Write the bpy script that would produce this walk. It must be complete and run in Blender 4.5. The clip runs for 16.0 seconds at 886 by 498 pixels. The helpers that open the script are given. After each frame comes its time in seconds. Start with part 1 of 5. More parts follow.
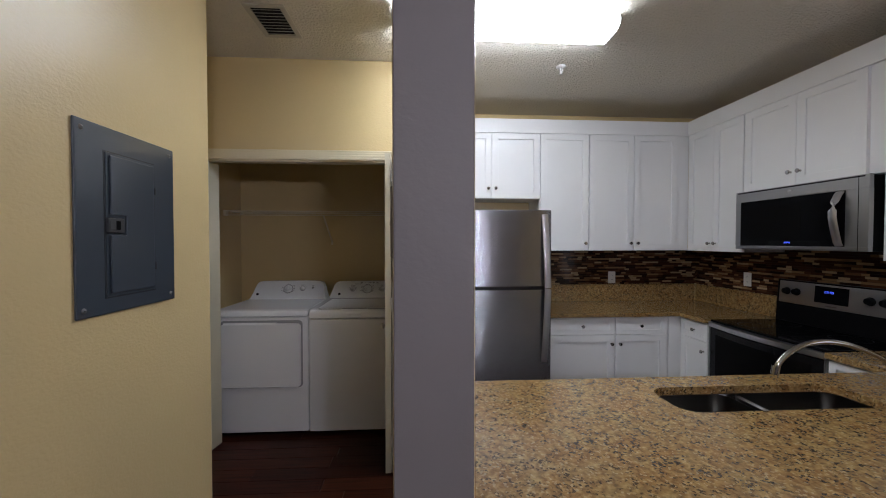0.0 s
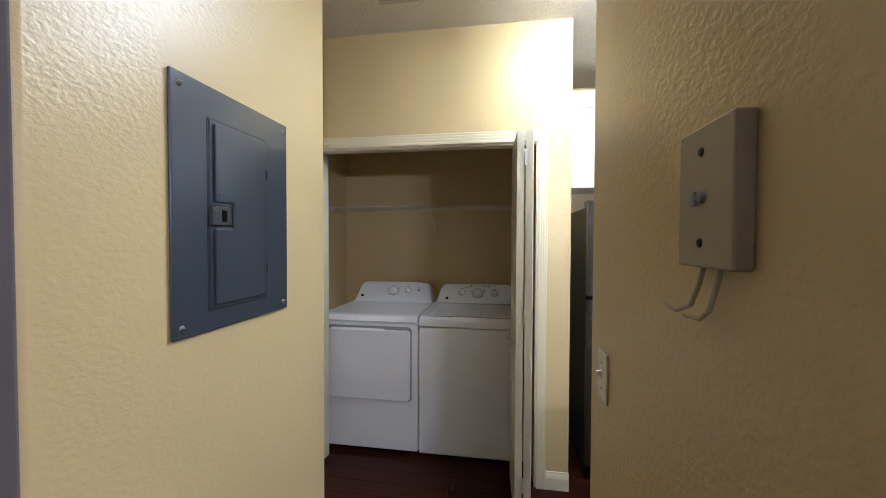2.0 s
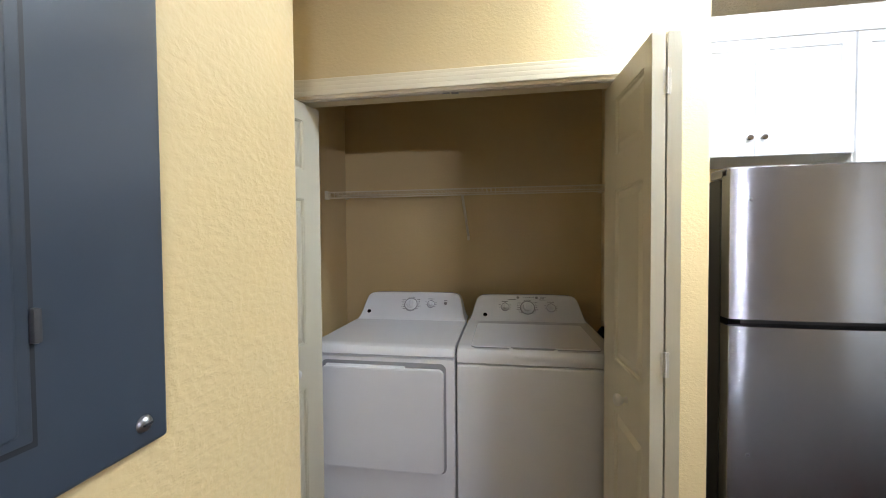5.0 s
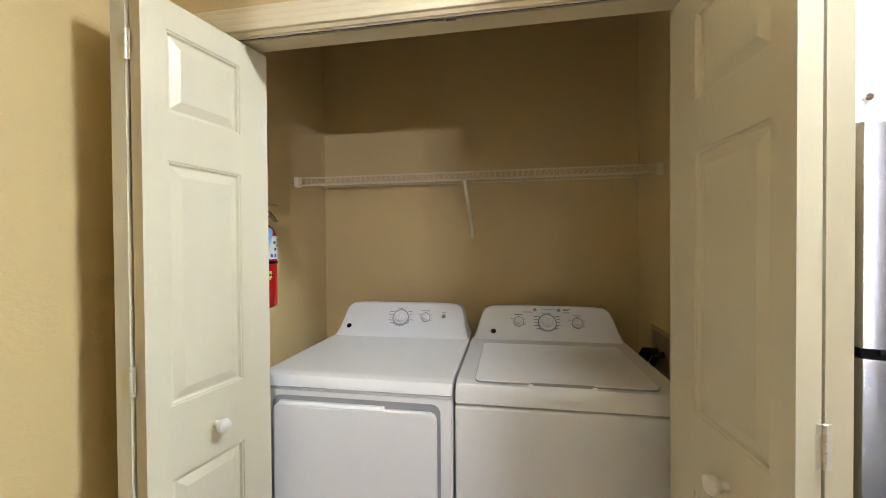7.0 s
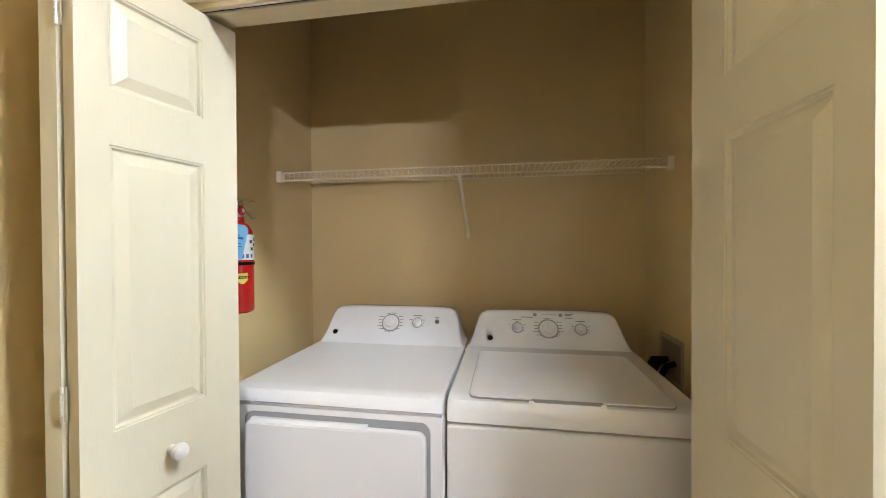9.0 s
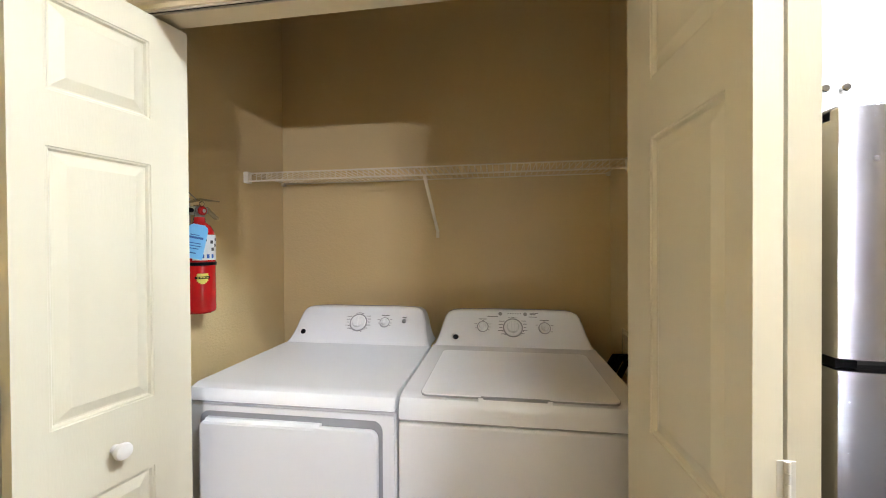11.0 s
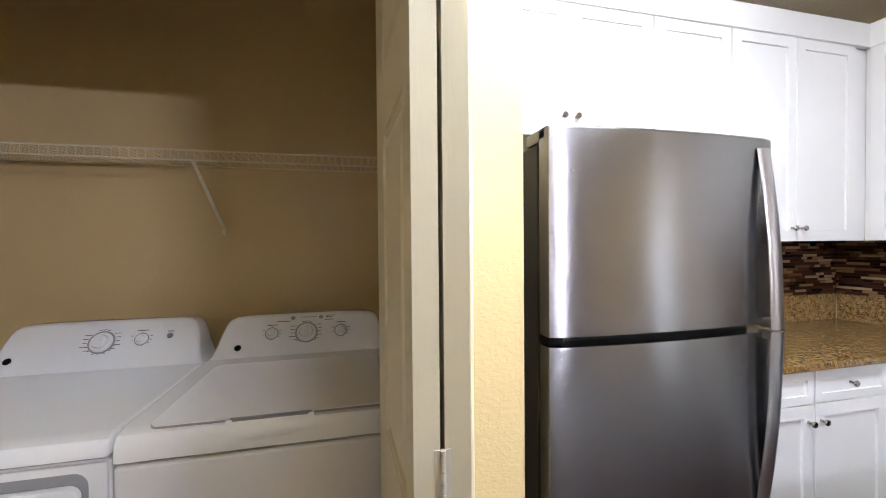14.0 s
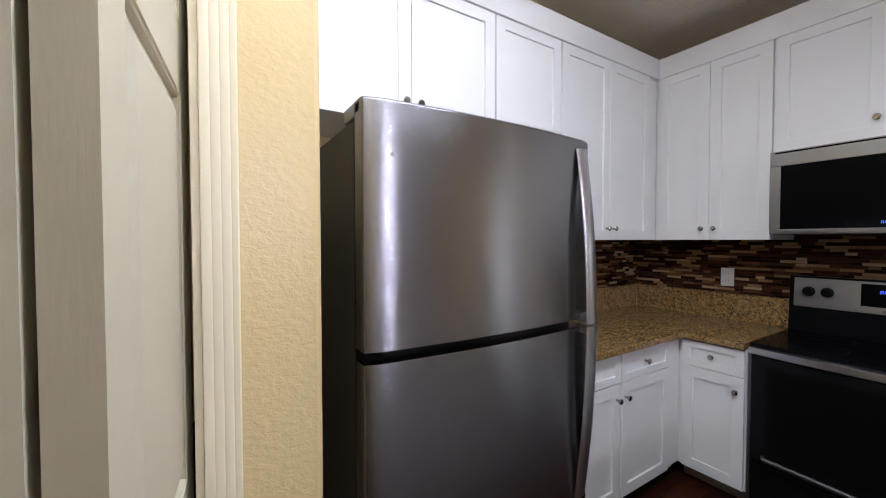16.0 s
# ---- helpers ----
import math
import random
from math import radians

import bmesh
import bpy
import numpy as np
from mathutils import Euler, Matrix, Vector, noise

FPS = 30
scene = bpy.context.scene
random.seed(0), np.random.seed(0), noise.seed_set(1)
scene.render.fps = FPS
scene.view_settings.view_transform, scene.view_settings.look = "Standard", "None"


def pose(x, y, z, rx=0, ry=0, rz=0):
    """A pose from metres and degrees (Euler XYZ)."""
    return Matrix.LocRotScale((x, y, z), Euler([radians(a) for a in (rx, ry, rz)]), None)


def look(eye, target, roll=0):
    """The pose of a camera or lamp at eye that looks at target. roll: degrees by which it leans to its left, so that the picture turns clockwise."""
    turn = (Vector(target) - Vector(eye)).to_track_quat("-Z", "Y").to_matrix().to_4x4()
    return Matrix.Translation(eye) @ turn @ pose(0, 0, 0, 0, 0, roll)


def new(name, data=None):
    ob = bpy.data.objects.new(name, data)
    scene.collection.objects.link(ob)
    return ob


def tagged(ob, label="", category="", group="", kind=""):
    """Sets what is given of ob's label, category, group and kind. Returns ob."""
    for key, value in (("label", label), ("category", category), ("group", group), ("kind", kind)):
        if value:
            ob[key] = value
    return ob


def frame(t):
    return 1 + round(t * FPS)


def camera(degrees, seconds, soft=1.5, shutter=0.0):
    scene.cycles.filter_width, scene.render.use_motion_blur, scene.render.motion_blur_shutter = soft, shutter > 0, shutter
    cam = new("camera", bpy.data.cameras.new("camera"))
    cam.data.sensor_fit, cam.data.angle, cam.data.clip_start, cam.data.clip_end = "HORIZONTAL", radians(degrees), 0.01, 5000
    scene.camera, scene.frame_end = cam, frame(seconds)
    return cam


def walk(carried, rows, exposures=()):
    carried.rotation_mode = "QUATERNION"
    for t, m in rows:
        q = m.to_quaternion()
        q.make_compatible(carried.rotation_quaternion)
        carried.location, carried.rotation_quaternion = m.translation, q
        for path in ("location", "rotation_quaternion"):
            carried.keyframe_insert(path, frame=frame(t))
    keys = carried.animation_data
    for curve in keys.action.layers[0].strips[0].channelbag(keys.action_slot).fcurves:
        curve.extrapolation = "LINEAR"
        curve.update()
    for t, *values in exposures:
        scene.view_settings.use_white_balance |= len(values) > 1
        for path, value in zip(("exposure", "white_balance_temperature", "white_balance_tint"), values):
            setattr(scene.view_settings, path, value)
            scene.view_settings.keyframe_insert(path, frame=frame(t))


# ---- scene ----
cam = camera(99.1, 16.0, soft=1.0)
PATH = [
    (0, (0.212, 0.093, 1.474), (0.334, 2.089, 1.433), -0.0),
    (0.5, (0.171, 0.183, 1.473), (0.16, 2.182, 1.428), -0.1),
    (1, (0.12, 0.283, 1.466), (-0.046, 2.276, 1.42), -0.0),
    (1.5, (0.045, 0.393, 1.468), (-0.231, 2.373, 1.415), 0.2),
    (2, (-0.071, 0.526, 1.467), (-0.385, 2.501, 1.42), 0.2),
    (2.5, (-0.154, 0.644, 1.464), (-0.478, 2.617, 1.42), -0.1),
    (3, (-0.207, 0.778, 1.457), (-0.541, 2.75, 1.418), -0.3),
    (3.5, (-0.244, 0.903, 1.461), (-0.579, 2.875, 1.424), -0.2),
    (4, (-0.3, 1.03, 1.456), (-0.623, 3.003, 1.408), -0.3),
    (4.5, (-0.379, 1.185, 1.452), (-0.703, 3.158, 1.401), -0.4),
    (4.7, (-0.412, 1.237, 1.45), (-0.721, 3.213, 1.398), -0.4),
    (6.8, (-0.431, 1.742, 1.408), (-0.788, 3.709, 1.378), -0.5),
    (7, (-0.449, 1.779, 1.406), (-0.792, 3.749, 1.381), -0.4),
    (7.5, (-0.472, 1.868, 1.404), (-0.806, 3.84, 1.38), -0.3),
    (8, (-0.482, 1.916, 1.397), (-0.815, 3.888, 1.376), -0.3),
    (10.5, (-0.352, 1.904, 1.41), (-0.68, 3.877, 1.389), -0.4),
    (11, (-0.325, 1.918, 1.399), (-0.625, 3.895, 1.38), -0.4),
    (11.5, (-0.301, 1.929, 1.404), (-0.55, 3.914, 1.381), -0.3),
    (12, (-0.287, 1.934, 1.406), (-0.441, 3.928, 1.378), -0.3),
    (12.5, (-0.266, 1.939, 1.4), (-0.288, 3.939, 1.373), -0.2),
    (13, (-0.222, 1.939, 1.397), (-0.076, 3.934, 1.374), -0.2),
    (13.5, (-0.165, 1.953, 1.399), (0.137, 3.93, 1.372), -0.5),
    (14, (-0.076, 1.975, 1.394), (0.38, 3.922, 1.363), -0.5),
    (14.5, (0.003, 1.99, 1.391), (0.598, 3.899, 1.361), -0.4),
    (15, (0.06, 2.016, 1.396), (0.773, 3.884, 1.348), -0.3),
    (15.5, (0.098, 2.052, 1.385), (0.97, 3.852, 1.355), -0.3),
    (16, (0.137, 2.096, 1.39), (1.199, 3.79, 1.342), -0.1),
]
# exposure follows the clip's own automatic exposure
EXPOSURES = [(0.0, -0.3, 6150, 9), (0.5, 0.02, 6100, 9), (1.0, 0.10, 6100, 9), (1.5, 0.38, 5950, 7), (2.0, 0.52, 5850, 6), (3.0, 0.86, 5400, 5), (3.5, 0.95, 5450, 6), (4.5, 0.92, 5800, 6), (7.0, 1.58, 6400, 3), (7.5, 1.72, 6400, 3), (8.0, 1.82, 6400, 4), (10.5, 1.88, 6200, 6), (11.0, 1.95, 6200, 6),
             (12.5, 1.95, 6300, 6), (13.5, 1.68, 6250, 8), (14.0, 1.3, 6150, 9), (14.5, 0.92, 6050, 11), (15.0, 0.5, 6050, 12), (16.0, 0.27, 6050, 12)]
walk(cam, [(t, look(eye, target, roll)) for t, eye, target, roll in PATH], EXPOSURES)

# ---- light ----
LAMP_STRENGTH = 34.0
FILL_WATTS = 2.2
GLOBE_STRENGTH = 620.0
world = bpy.data.worlds.new("sky")
world.use_nodes = True
scene.world = world
sky = world.node_tree.nodes.new("ShaderNodeTexSky")
sky.sky_type = "NISHITA"
sky.sun_disc = False
sky.sun_elevation, sky.sun_rotation = radians(40), radians(200)
world.node_tree.links.new(sky.outputs[0], world.node_tree.nodes["Background"].inputs[0])
world.node_tree.nodes["Background"].inputs[1].default_value = 0.08

CEIL = 2.74
BACK = 3.855      # back wall of closet and kitchen
RIGHT = 3.08      # kitchen's right wall
FRONT = 2.80      # front of the closet wall
COUNTER = 0.865

# fill lamp added in a made-up window opening, out of view
fill_light = bpy.data.lights.new("added_fill_light", "AREA")
fill_light.shape, fill_light.size, fill_light.size_y = "RECTANGLE", 0.46, 0.84
fill_light.energy = FILL_WATTS
fill_light.color = (0.93, 0.95, 1.0)
wl = new("added_fill_light", fill_light)
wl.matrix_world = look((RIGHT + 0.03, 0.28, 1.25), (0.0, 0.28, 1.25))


# ---- materials ----
def material(name, colour, rough=0.5, metal=0.0, var=0.08, scale=6.0, bump=0.0, bump_scale=60.0, bump_dist=0.002, second=None,
             coat=0.0, aniso=0.0, world_space=False, rough_var=0.0, stretch=None, spec=0.5):
    m = bpy.data.materials.new(name)
    m.use_nodes = True
    n, l = m.node_tree.nodes, m.node_tree.links
    b = n["Principled BSDF"]
    b.inputs["Roughness"].default_value, b.inputs["Metallic"].default_value = rough, metal
    b.inputs["Specular IOR Level"].default_value = spec
    b.inputs["Coat Weight"].default_value = coat
    b.inputs["Anisotropic"].default_value = aniso
    if world_space:
        where = n.new("ShaderNodeNewGeometry").outputs["Position"]
    else:
        where = n.new("ShaderNodeTexCoord").outputs["Object"]
    if stretch:
        mp = n.new("ShaderNodeMapping")
        mp.inputs["Scale"].default_value = stretch
        l.new(where, mp.inputs["Vector"])
        where = mp.outputs["Vector"]
    big = n.new("ShaderNodeTexNoise")
    big.inputs["Scale"].default_value, big.inputs["Detail"].default_value = scale, 5
    l.new(where, big.inputs["Vector"])
    mix = n.new("ShaderNodeMix")
    mix.data_type = "RGBA"
    dark = second or tuple(c * (1 - var) for c in colour)
    light = colour if second else tuple(min(1, c * (1 + var)) for c in colour)
    mix.inputs[6].default_value, mix.inputs[7].default_value = (*dark, 1), (*light, 1)
    l.new(big.outputs["Fac"], mix.inputs[0])
    l.new(mix.outputs[2], b.inputs["Base Color"])
    if rough_var:
        rm = n.new("ShaderNodeMapRange")
        rm.inputs["To Min"].default_value, rm.inputs["To Max"].default_value = rough - rough_var, rough + rough_var
        l.new(big.outputs["Fac"], rm.inputs["Value"])
        l.new(rm.outputs["Result"], b.inputs["Roughness"])
    if bump:
        fine = n.new("ShaderNodeTexNoise")
        fine.inputs["Scale"].default_value, fine.inputs["Detail"].default_value = bump_scale, 3
        l.new(where, fine.inputs["Vector"])
        bp = n.new("ShaderNodeBump")
        bp.inputs["Strength"].default_value, bp.inputs["Distance"].default_value = bump, bump_dist
        l.new(fine.outputs["Fac"], bp.inputs["Height"])
        l.new(bp.outputs["Normal"], b.inputs["Normal"])
    return m


def wall_paint(name, colour, rough=0.30, patches=0.52, strength=0.46):
    """Knock-down plaster under satin paint: flattened low blobs and a fine grain."""
    m = material(name, colour, rough, var=0.05, scale=2.5, world_space=True)
    n, l = m.node_tree.nodes, m.node_tree.links
    b = n["Principled BSDF"]
    pos = n.new("ShaderNodeNewGeometry").outputs["Position"]
    blobs = n.new("ShaderNodeTexNoise")
    blobs.inputs["Scale"].default_value, blobs.inputs["Detail"].default_value = 88, 3
    blobs.inputs["Distortion"].default_value = 0.25
    drag = n.new("ShaderNodeMapping")
    drag.inputs["Scale"].default_value = (0.85, 0.85, 1.25)
    l.new(pos, drag.inputs["Vector"])
    l.new(drag.outputs["Vector"], blobs.inputs["Vector"])
    ramp = n.new("ShaderNodeValToRGB")
    ramp.color_ramp.elements[0].position, ramp.color_ramp.elements[1].position = patches - 0.15, patches + 0.12
    l.new(blobs.outputs["Fac"], ramp.inputs["Fac"])
    grain = n.new("ShaderNodeTexNoise")
    grain.inputs["Scale"].default_value, grain.inputs["Detail"].default_value = 260, 2
    l.new(pos, grain.inputs["Vector"])
    add = n.new("ShaderNodeMath")
    add.operation = "MULTIPLY_ADD"
    add.inputs[1].default_value = 0.35
    l.new(grain.outputs["Fac"], add.inputs[0])
    l.new(ramp.outputs["Color"], add.inputs[2])
    bp = n.new("ShaderNodeBump")
    bp.inputs["Strength"].default_value, bp.inputs["Distance"].default_value = strength, 0.0018
    l.new(add.outputs[0], bp.inputs["Height"])
    l.new(bp.outputs["Normal"], b.inputs["Normal"])
    return m


def granite_material():
    m = bpy.data.materials.new("granite")
    m.use_nodes = True
    n, l = m.node_tree.nodes, m.node_tree.links
    b = n["Principled BSDF"]
    b.inputs["Roughness"].default_value = 0.16
    pos = n.new("ShaderNodeNewGeometry").outputs["Position"]

    def noise_fac(scale, detail, distortion=0.0):
        t = n.new("ShaderNodeTexNoise")
        t.inputs["Scale"].default_value, t.inputs["Detail"].default_value = scale, detail
        t.inputs["Distortion"].default_value = distortion
        l.new(pos, t.inputs["Vector"])
        return t.outputs["Fac"]

    def ramp(fac, stops):
        r = n.new("ShaderNodeValToRGB")
        e = r.color_ramp.elements
        while len(e) < len(stops):
            e.new(0.5)
        for k, (p, c) in enumerate(stops):
            e[k].position, e[k].color = p, (*c, 1)
        l.new(fac, r.inputs["Fac"])
        return r.outputs["Color"]

    def blend(fac, a, c):
        x = n.new("ShaderNodeMix")
        x.data_type = "RGBA"
        l.new(fac, x.inputs[0])
        l.new(a, x.inputs[6])
        l.new(c, x.inputs[7])
        return x.outputs[2]

    body = ramp(noise_fac(58, 7, 0.4), [(0.30, (0.066, 0.037, 0.014)), (0.44, (0.19, 0.100, 0.030)), (0.58, (0.31, 0.190, 0.066)), (0.75, (0.44, 0.31, 0.13))])
    veins = ramp(noise_fac(9, 4, 1.0), [(0.35, (0.25, 0.128, 0.042)), (0.65, (0.32, 0.235, 0.105))])
    half = n.new("ShaderNodeValue")
    half.outputs[0].default_value = 0.35
    col = blend(half.outputs[0], body, veins)
    cells = n.new("ShaderNodeTexVoronoi")
    cells.inputs["Scale"].default_value = 165
    l.new(pos, cells.inputs["Vector"])
    grey = n.new("ShaderNodeSeparateColor")
    l.new(cells.outputs["Color"], grey.inputs[0])
    fleck = ramp(grey.outputs[0], [(0.63, (0, 0, 0)), (0.74, (1, 1, 1))])
    dark = n.new("ShaderNodeRGB")
    dark.outputs[0].default_value = (0.055, 0.036, 0.018, 1)
    mask = n.new("ShaderNodeMath")
    mask.operation = "MULTIPLY"
    l.new(fleck, mask.inputs[0])
    l.new(ramp(noise_fac(34, 4, 0.5), [(0.46, (0, 0, 0)), (0.55, (1, 1, 1))]), mask.inputs[1])
    col = blend(mask.outputs[0], col, dark.outputs[0])
    pale = ramp(grey.outputs[1], [(0.86, (0, 0, 0)), (0.95, (0.5, 0.5, 0.5))])
    cream = n.new("ShaderNodeRGB")
    cream.outputs[0].default_value = (0.48, 0.375, 0.21, 1)
    col = blend(pale, col, cream.outputs[0])
    l.new(col, b.inputs["Base Color"])
    return m


def random_material(name, stops, rough, per_island=False, bump=0.0, grain=None, sharp=True):
    """Colour picked piece by piece."""
    m = bpy.data.materials.new(name)
    m.use_nodes = True
    n, l = m.node_tree.nodes, m.node_tree.links
    b = n["Principled BSDF"]
    b.inputs["Roughness"].default_value = rough
    fac = n.new("ShaderNodeNewGeometry").outputs["Random Per Island"] if per_island else n.new("ShaderNodeObjectInfo").outputs["Random"]
    r = n.new("ShaderNodeValToRGB")
    r.color_ramp.interpolation = "CONSTANT" if sharp else "LINEAR"
    e = r.color_ramp.elements
    while len(e) < len(stops):
        e.new(0.5)
    for k, (p, c) in enumerate(stops):
        e[k].position, e[k].color = p, (*c, 1)
    l.new(fac, r.inputs["Fac"])
    colour = r.outputs["Color"]
    if grain:
        mp = n.new("ShaderNodeMapping")
        mp.inputs["Scale"].default_value = grain
        l.new(n.new("ShaderNodeNewGeometry").outputs["Position"], mp.inputs["Vector"])
        t = n.new("ShaderNodeTexNoise")
        t.inputs["Scale"].default_value, t.inputs["Detail"].default_value, t.inputs["Distortion"].default_value = 1.0, 7, 0.8
        l.new(mp.outputs["Vector"], t.inputs["Vector"])
        rr = n.new("ShaderNodeMapRange")
        rr.inputs["From Min"].default_value, rr.inputs["From Max"].default_value = 0.3, 0.7
        rr.inputs["To Min"].default_value, rr.inputs["To Max"].default_value = 0.35, 1.35
        l.new(t.outputs["Fac"], rr.inputs["Value"])
        mul = n.new("ShaderNodeVectorMath")
        mul.operation = "SCALE"
        l.new(colour, mul.inputs[0])
        l.new(rr.outputs["Result"], mul.inputs["Scale"])
        colour = mul.outputs[0]
        if bump:
            bp = n.new("ShaderNodeBump")
            bp.inputs["Strength"].default_value, bp.inputs["Distance"].default_value = bump, 0.001
            l.new(t.outputs["Fac"], bp.inputs["Height"])
            l.new(bp.outputs["Normal"], b.inputs["Normal"])
    l.new(colour, b.inputs["Base Color"])
    return m


def glow(name, colour, strength):
    m = bpy.data.materials.new(name)
    m.use_nodes = True
    b = m.node_tree.nodes["Principled BSDF"]
    b.inputs["Base Color"].default_value = (*colour, 1)
    b.inputs["Emission Color"].default_value = (*colour, 1)
    b.inputs["Emission Strength"].default_value = strength
    return m


BEIGE = wall_paint("beige_wall_paint", (0.64, 0.496, 0.256), strength=0.26)
GREY_PAINT = wall_paint("grey_wall_paint", (0.182, 0.162, 0.157), rough=0.6, strength=0.10)
CEILING = material("ceiling_texture", (0.74, 0.685, 0.58), 0.8, var=0.05, scale=3, bump=1.0, bump_scale=75, bump_dist=0.017, world_space=True)
HINGE = material("rubbed_hinge_paint", (0.66, 0.63, 0.56), 0.34, metal=0.35, var=0.12, scale=60)
TRIM = material("cream_trim_paint", (0.73, 0.648, 0.468), 0.38, var=0.04, scale=3, bump=0.08, bump_scale=90, world_space=True)
DOOR = material("cream_door_paint", (0.65, 0.602, 0.468), 0.36, var=0.04, scale=4, bump=0.12, bump_scale=60, stretch=(4, 4, 0.6))
WHITE_CAB = material("white_cabinet_paint", (0.78, 0.775, 0.765), 0.32, var=0.03, scale=4, bump=0.04, bump_scale=50)
ENAMEL = material("white_enamel", (0.77, 0.775, 0.785), 0.20, var=0.02, scale=3, coat=0.3, bump=0.03, bump_scale=25)
ENAMEL_SIDE = material("white_enamel_panel", (0.745, 0.745, 0.755), 0.32, var=0.03, scale=2.5, bump=0.05, bump_scale=120)
STEEL = material("brushed_stainless", (0.33, 0.33, 0.345), 0.20, metal=1.0, var=0.05, scale=1.0, stretch=(2, 2, 900), rough_var=0.03)
def brushed(m, amount=0.82):
    """Fine level grooves: the normal is strewn up and down only, so that reflections draw out upright."""
    n, l = m.node_tree.nodes, m.node_tree.links
    g = n.new("ShaderNodeNewGeometry")
    fine = n.new("ShaderNodeVectorMath")
    fine.operation = "MULTIPLY"
    fine.inputs[1].default_value = (90.0, 90.0, 9000.0)
    l.new(g.outputs["Position"], fine.inputs[0])
    grit = n.new("ShaderNodeTexWhiteNoise")
    l.new(fine.outputs[0], grit.inputs["Vector"])
    parts_of = n.new("ShaderNodeSeparateColor")
    l.new(grit.outputs["Color"], parts_of.inputs[0])
    both = n.new("ShaderNodeMath")
    l.new(parts_of.outputs[0], both.inputs[0])
    l.new(parts_of.outputs[1], both.inputs[1])
    three = n.new("ShaderNodeMath")
    l.new(both.outputs[0], three.inputs[0])
    l.new(parts_of.outputs[2], three.inputs[1])
    up = n.new("ShaderNodeMath")
    up.operation = "MULTIPLY_ADD"
    up.inputs[1].default_value, up.inputs[2].default_value = amount / 3, -amount / 2
    l.new(three.outputs[0], up.inputs[0])
    xyz = n.new("ShaderNodeCombineXYZ")
    l.new(up.outputs[0], xyz.inputs["Z"])
    sheet = n.new("ShaderNodeVectorMath")
    sheet.operation = "MULTIPLY"
    sheet.inputs[1].default_value = (6.0, 6.0, 0.5)
    l.new(g.outputs["Position"], sheet.inputs[0])
    ripple = n.new("ShaderNodeTexNoise")
    ripple.inputs["Scale"].default_value, ripple.inputs["Detail"].default_value = 1.0, 2
    l.new(sheet.outputs[0], ripple.inputs["Vector"])
    sway = n.new("ShaderNodeMath")
    sway.operation = "MULTIPLY_ADD"
    sway.inputs[1].default_value, sway.inputs[2].default_value = 0.06, -0.03
    l.new(ripple.outputs["Fac"], sway.inputs[0])
    l.new(sway.outputs[0], xyz.inputs["X"])
    add = n.new("ShaderNodeVectorMath")
    l.new(g.outputs["Normal"], add.inputs[0])
    l.new(xyz.outputs[0], add.inputs[1])
    unit = n.new("ShaderNodeVectorMath")
    unit.operation = "NORMALIZE"
    l.new(add.outputs[0], unit.inputs[0])
    l.new(unit.outputs[0], n["Principled BSDF"].inputs["Normal"])


brushed(STEEL)
STEEL_DARK = material("dark_stainless", (0.30, 0.295, 0.295), 0.32, metal=1.0, var=0.06, scale=2)
# darker than the other steel: the deep bowls' dark reflections put into the colour
SINK_STEEL = material("darkened_sink_stainless", (0.16, 0.15, 0.14), 0.28, metal=1.0, var=0.1, scale=5)
HANDLE_STEEL = material("satin_steel_handle", (0.52, 0.52, 0.545), 0.30, metal=1.0, var=0.04, scale=6)
CHROME = material("polished_nickel", (0.38, 0.365, 0.35), 0.14, metal=1.0, var=0.05, scale=10)
BLACK = material("black_plastic", (0.005, 0.005, 0.0055), 0.4, var=0.2, scale=12, spec=0.15)
OVEN_FRAME = material("black_oven_enamel", (0.006, 0.006, 0.0065), 0.26, var=0.12, scale=6, spec=0.16)
BLACK_GLASS = material("black_glass", (0.004, 0.004, 0.0045), 0.08, var=0.2, scale=3, spec=0.13)
OVEN_WINDOW = material("oven_window_glass", (0.004, 0.0038, 0.0038), 0.06, var=0.2, scale=3, spec=0.09)
FRIDGE_SIDE = material("charcoal_fridge_side", (0.032, 0.030, 0.027), 0.42, var=0.1, scale=8, bump=0.15, bump_scale=400, bump_dist=0.0005)
PANEL_GREY = material("blue_grey_panel_enamel", (0.036, 0.047, 0.064), 0.30, var=0.05, scale=4, bump=0.04, bump_scale=14, coat=0.3, spec=0.6, rough_var=0.05)
LATCH = material("charcoal_latch_plastic", (0.050, 0.050, 0.053), 0.40, var=0.08, scale=30)
GROOVE = material("panel_shadow_gap", (0.02, 0.022, 0.028), 0.6)
ZINC = material("zinc_screw", (0.30, 0.30, 0.30), 0.42, metal=1.0, var=0.1, scale=60)
SWITCH = material("white_switch_plastic", (0.72, 0.70, 0.66), 0.35, var=0.02)
INTERCOM = material("aged_intercom_plastic", (0.40, 0.34, 0.24), 0.45, var=0.08, scale=20)
WIRE = material("white_vinyl_wire", (0.76, 0.70, 0.57), 0.35, var=0.04)
RED = material("red_extinguisher_enamel", (0.42, 0.008, 0.010), 0.22, var=0.06, scale=8, coat=0.4)
LABEL_PAPER = material("white_label_paper", (0.62, 0.63, 0.62), 0.5, var=0.12, scale=60)
TAG_BLUE = material("blue_tag_card", (0.20, 0.50, 0.82), 0.6, var=0.05, scale=20)
YELLOW = material("yellow_sticker", (0.62, 0.52, 0.10), 0.4, var=0.15, scale=80)
# grey for shade in door recess, lid gap and finger slot; also dial rims
RECESS = material("recess_shade_and_rim_grey", (0.27, 0.27, 0.285), 0.4)
INK = material("grey_printing_ink", (0.045, 0.045, 0.05), 0.6)
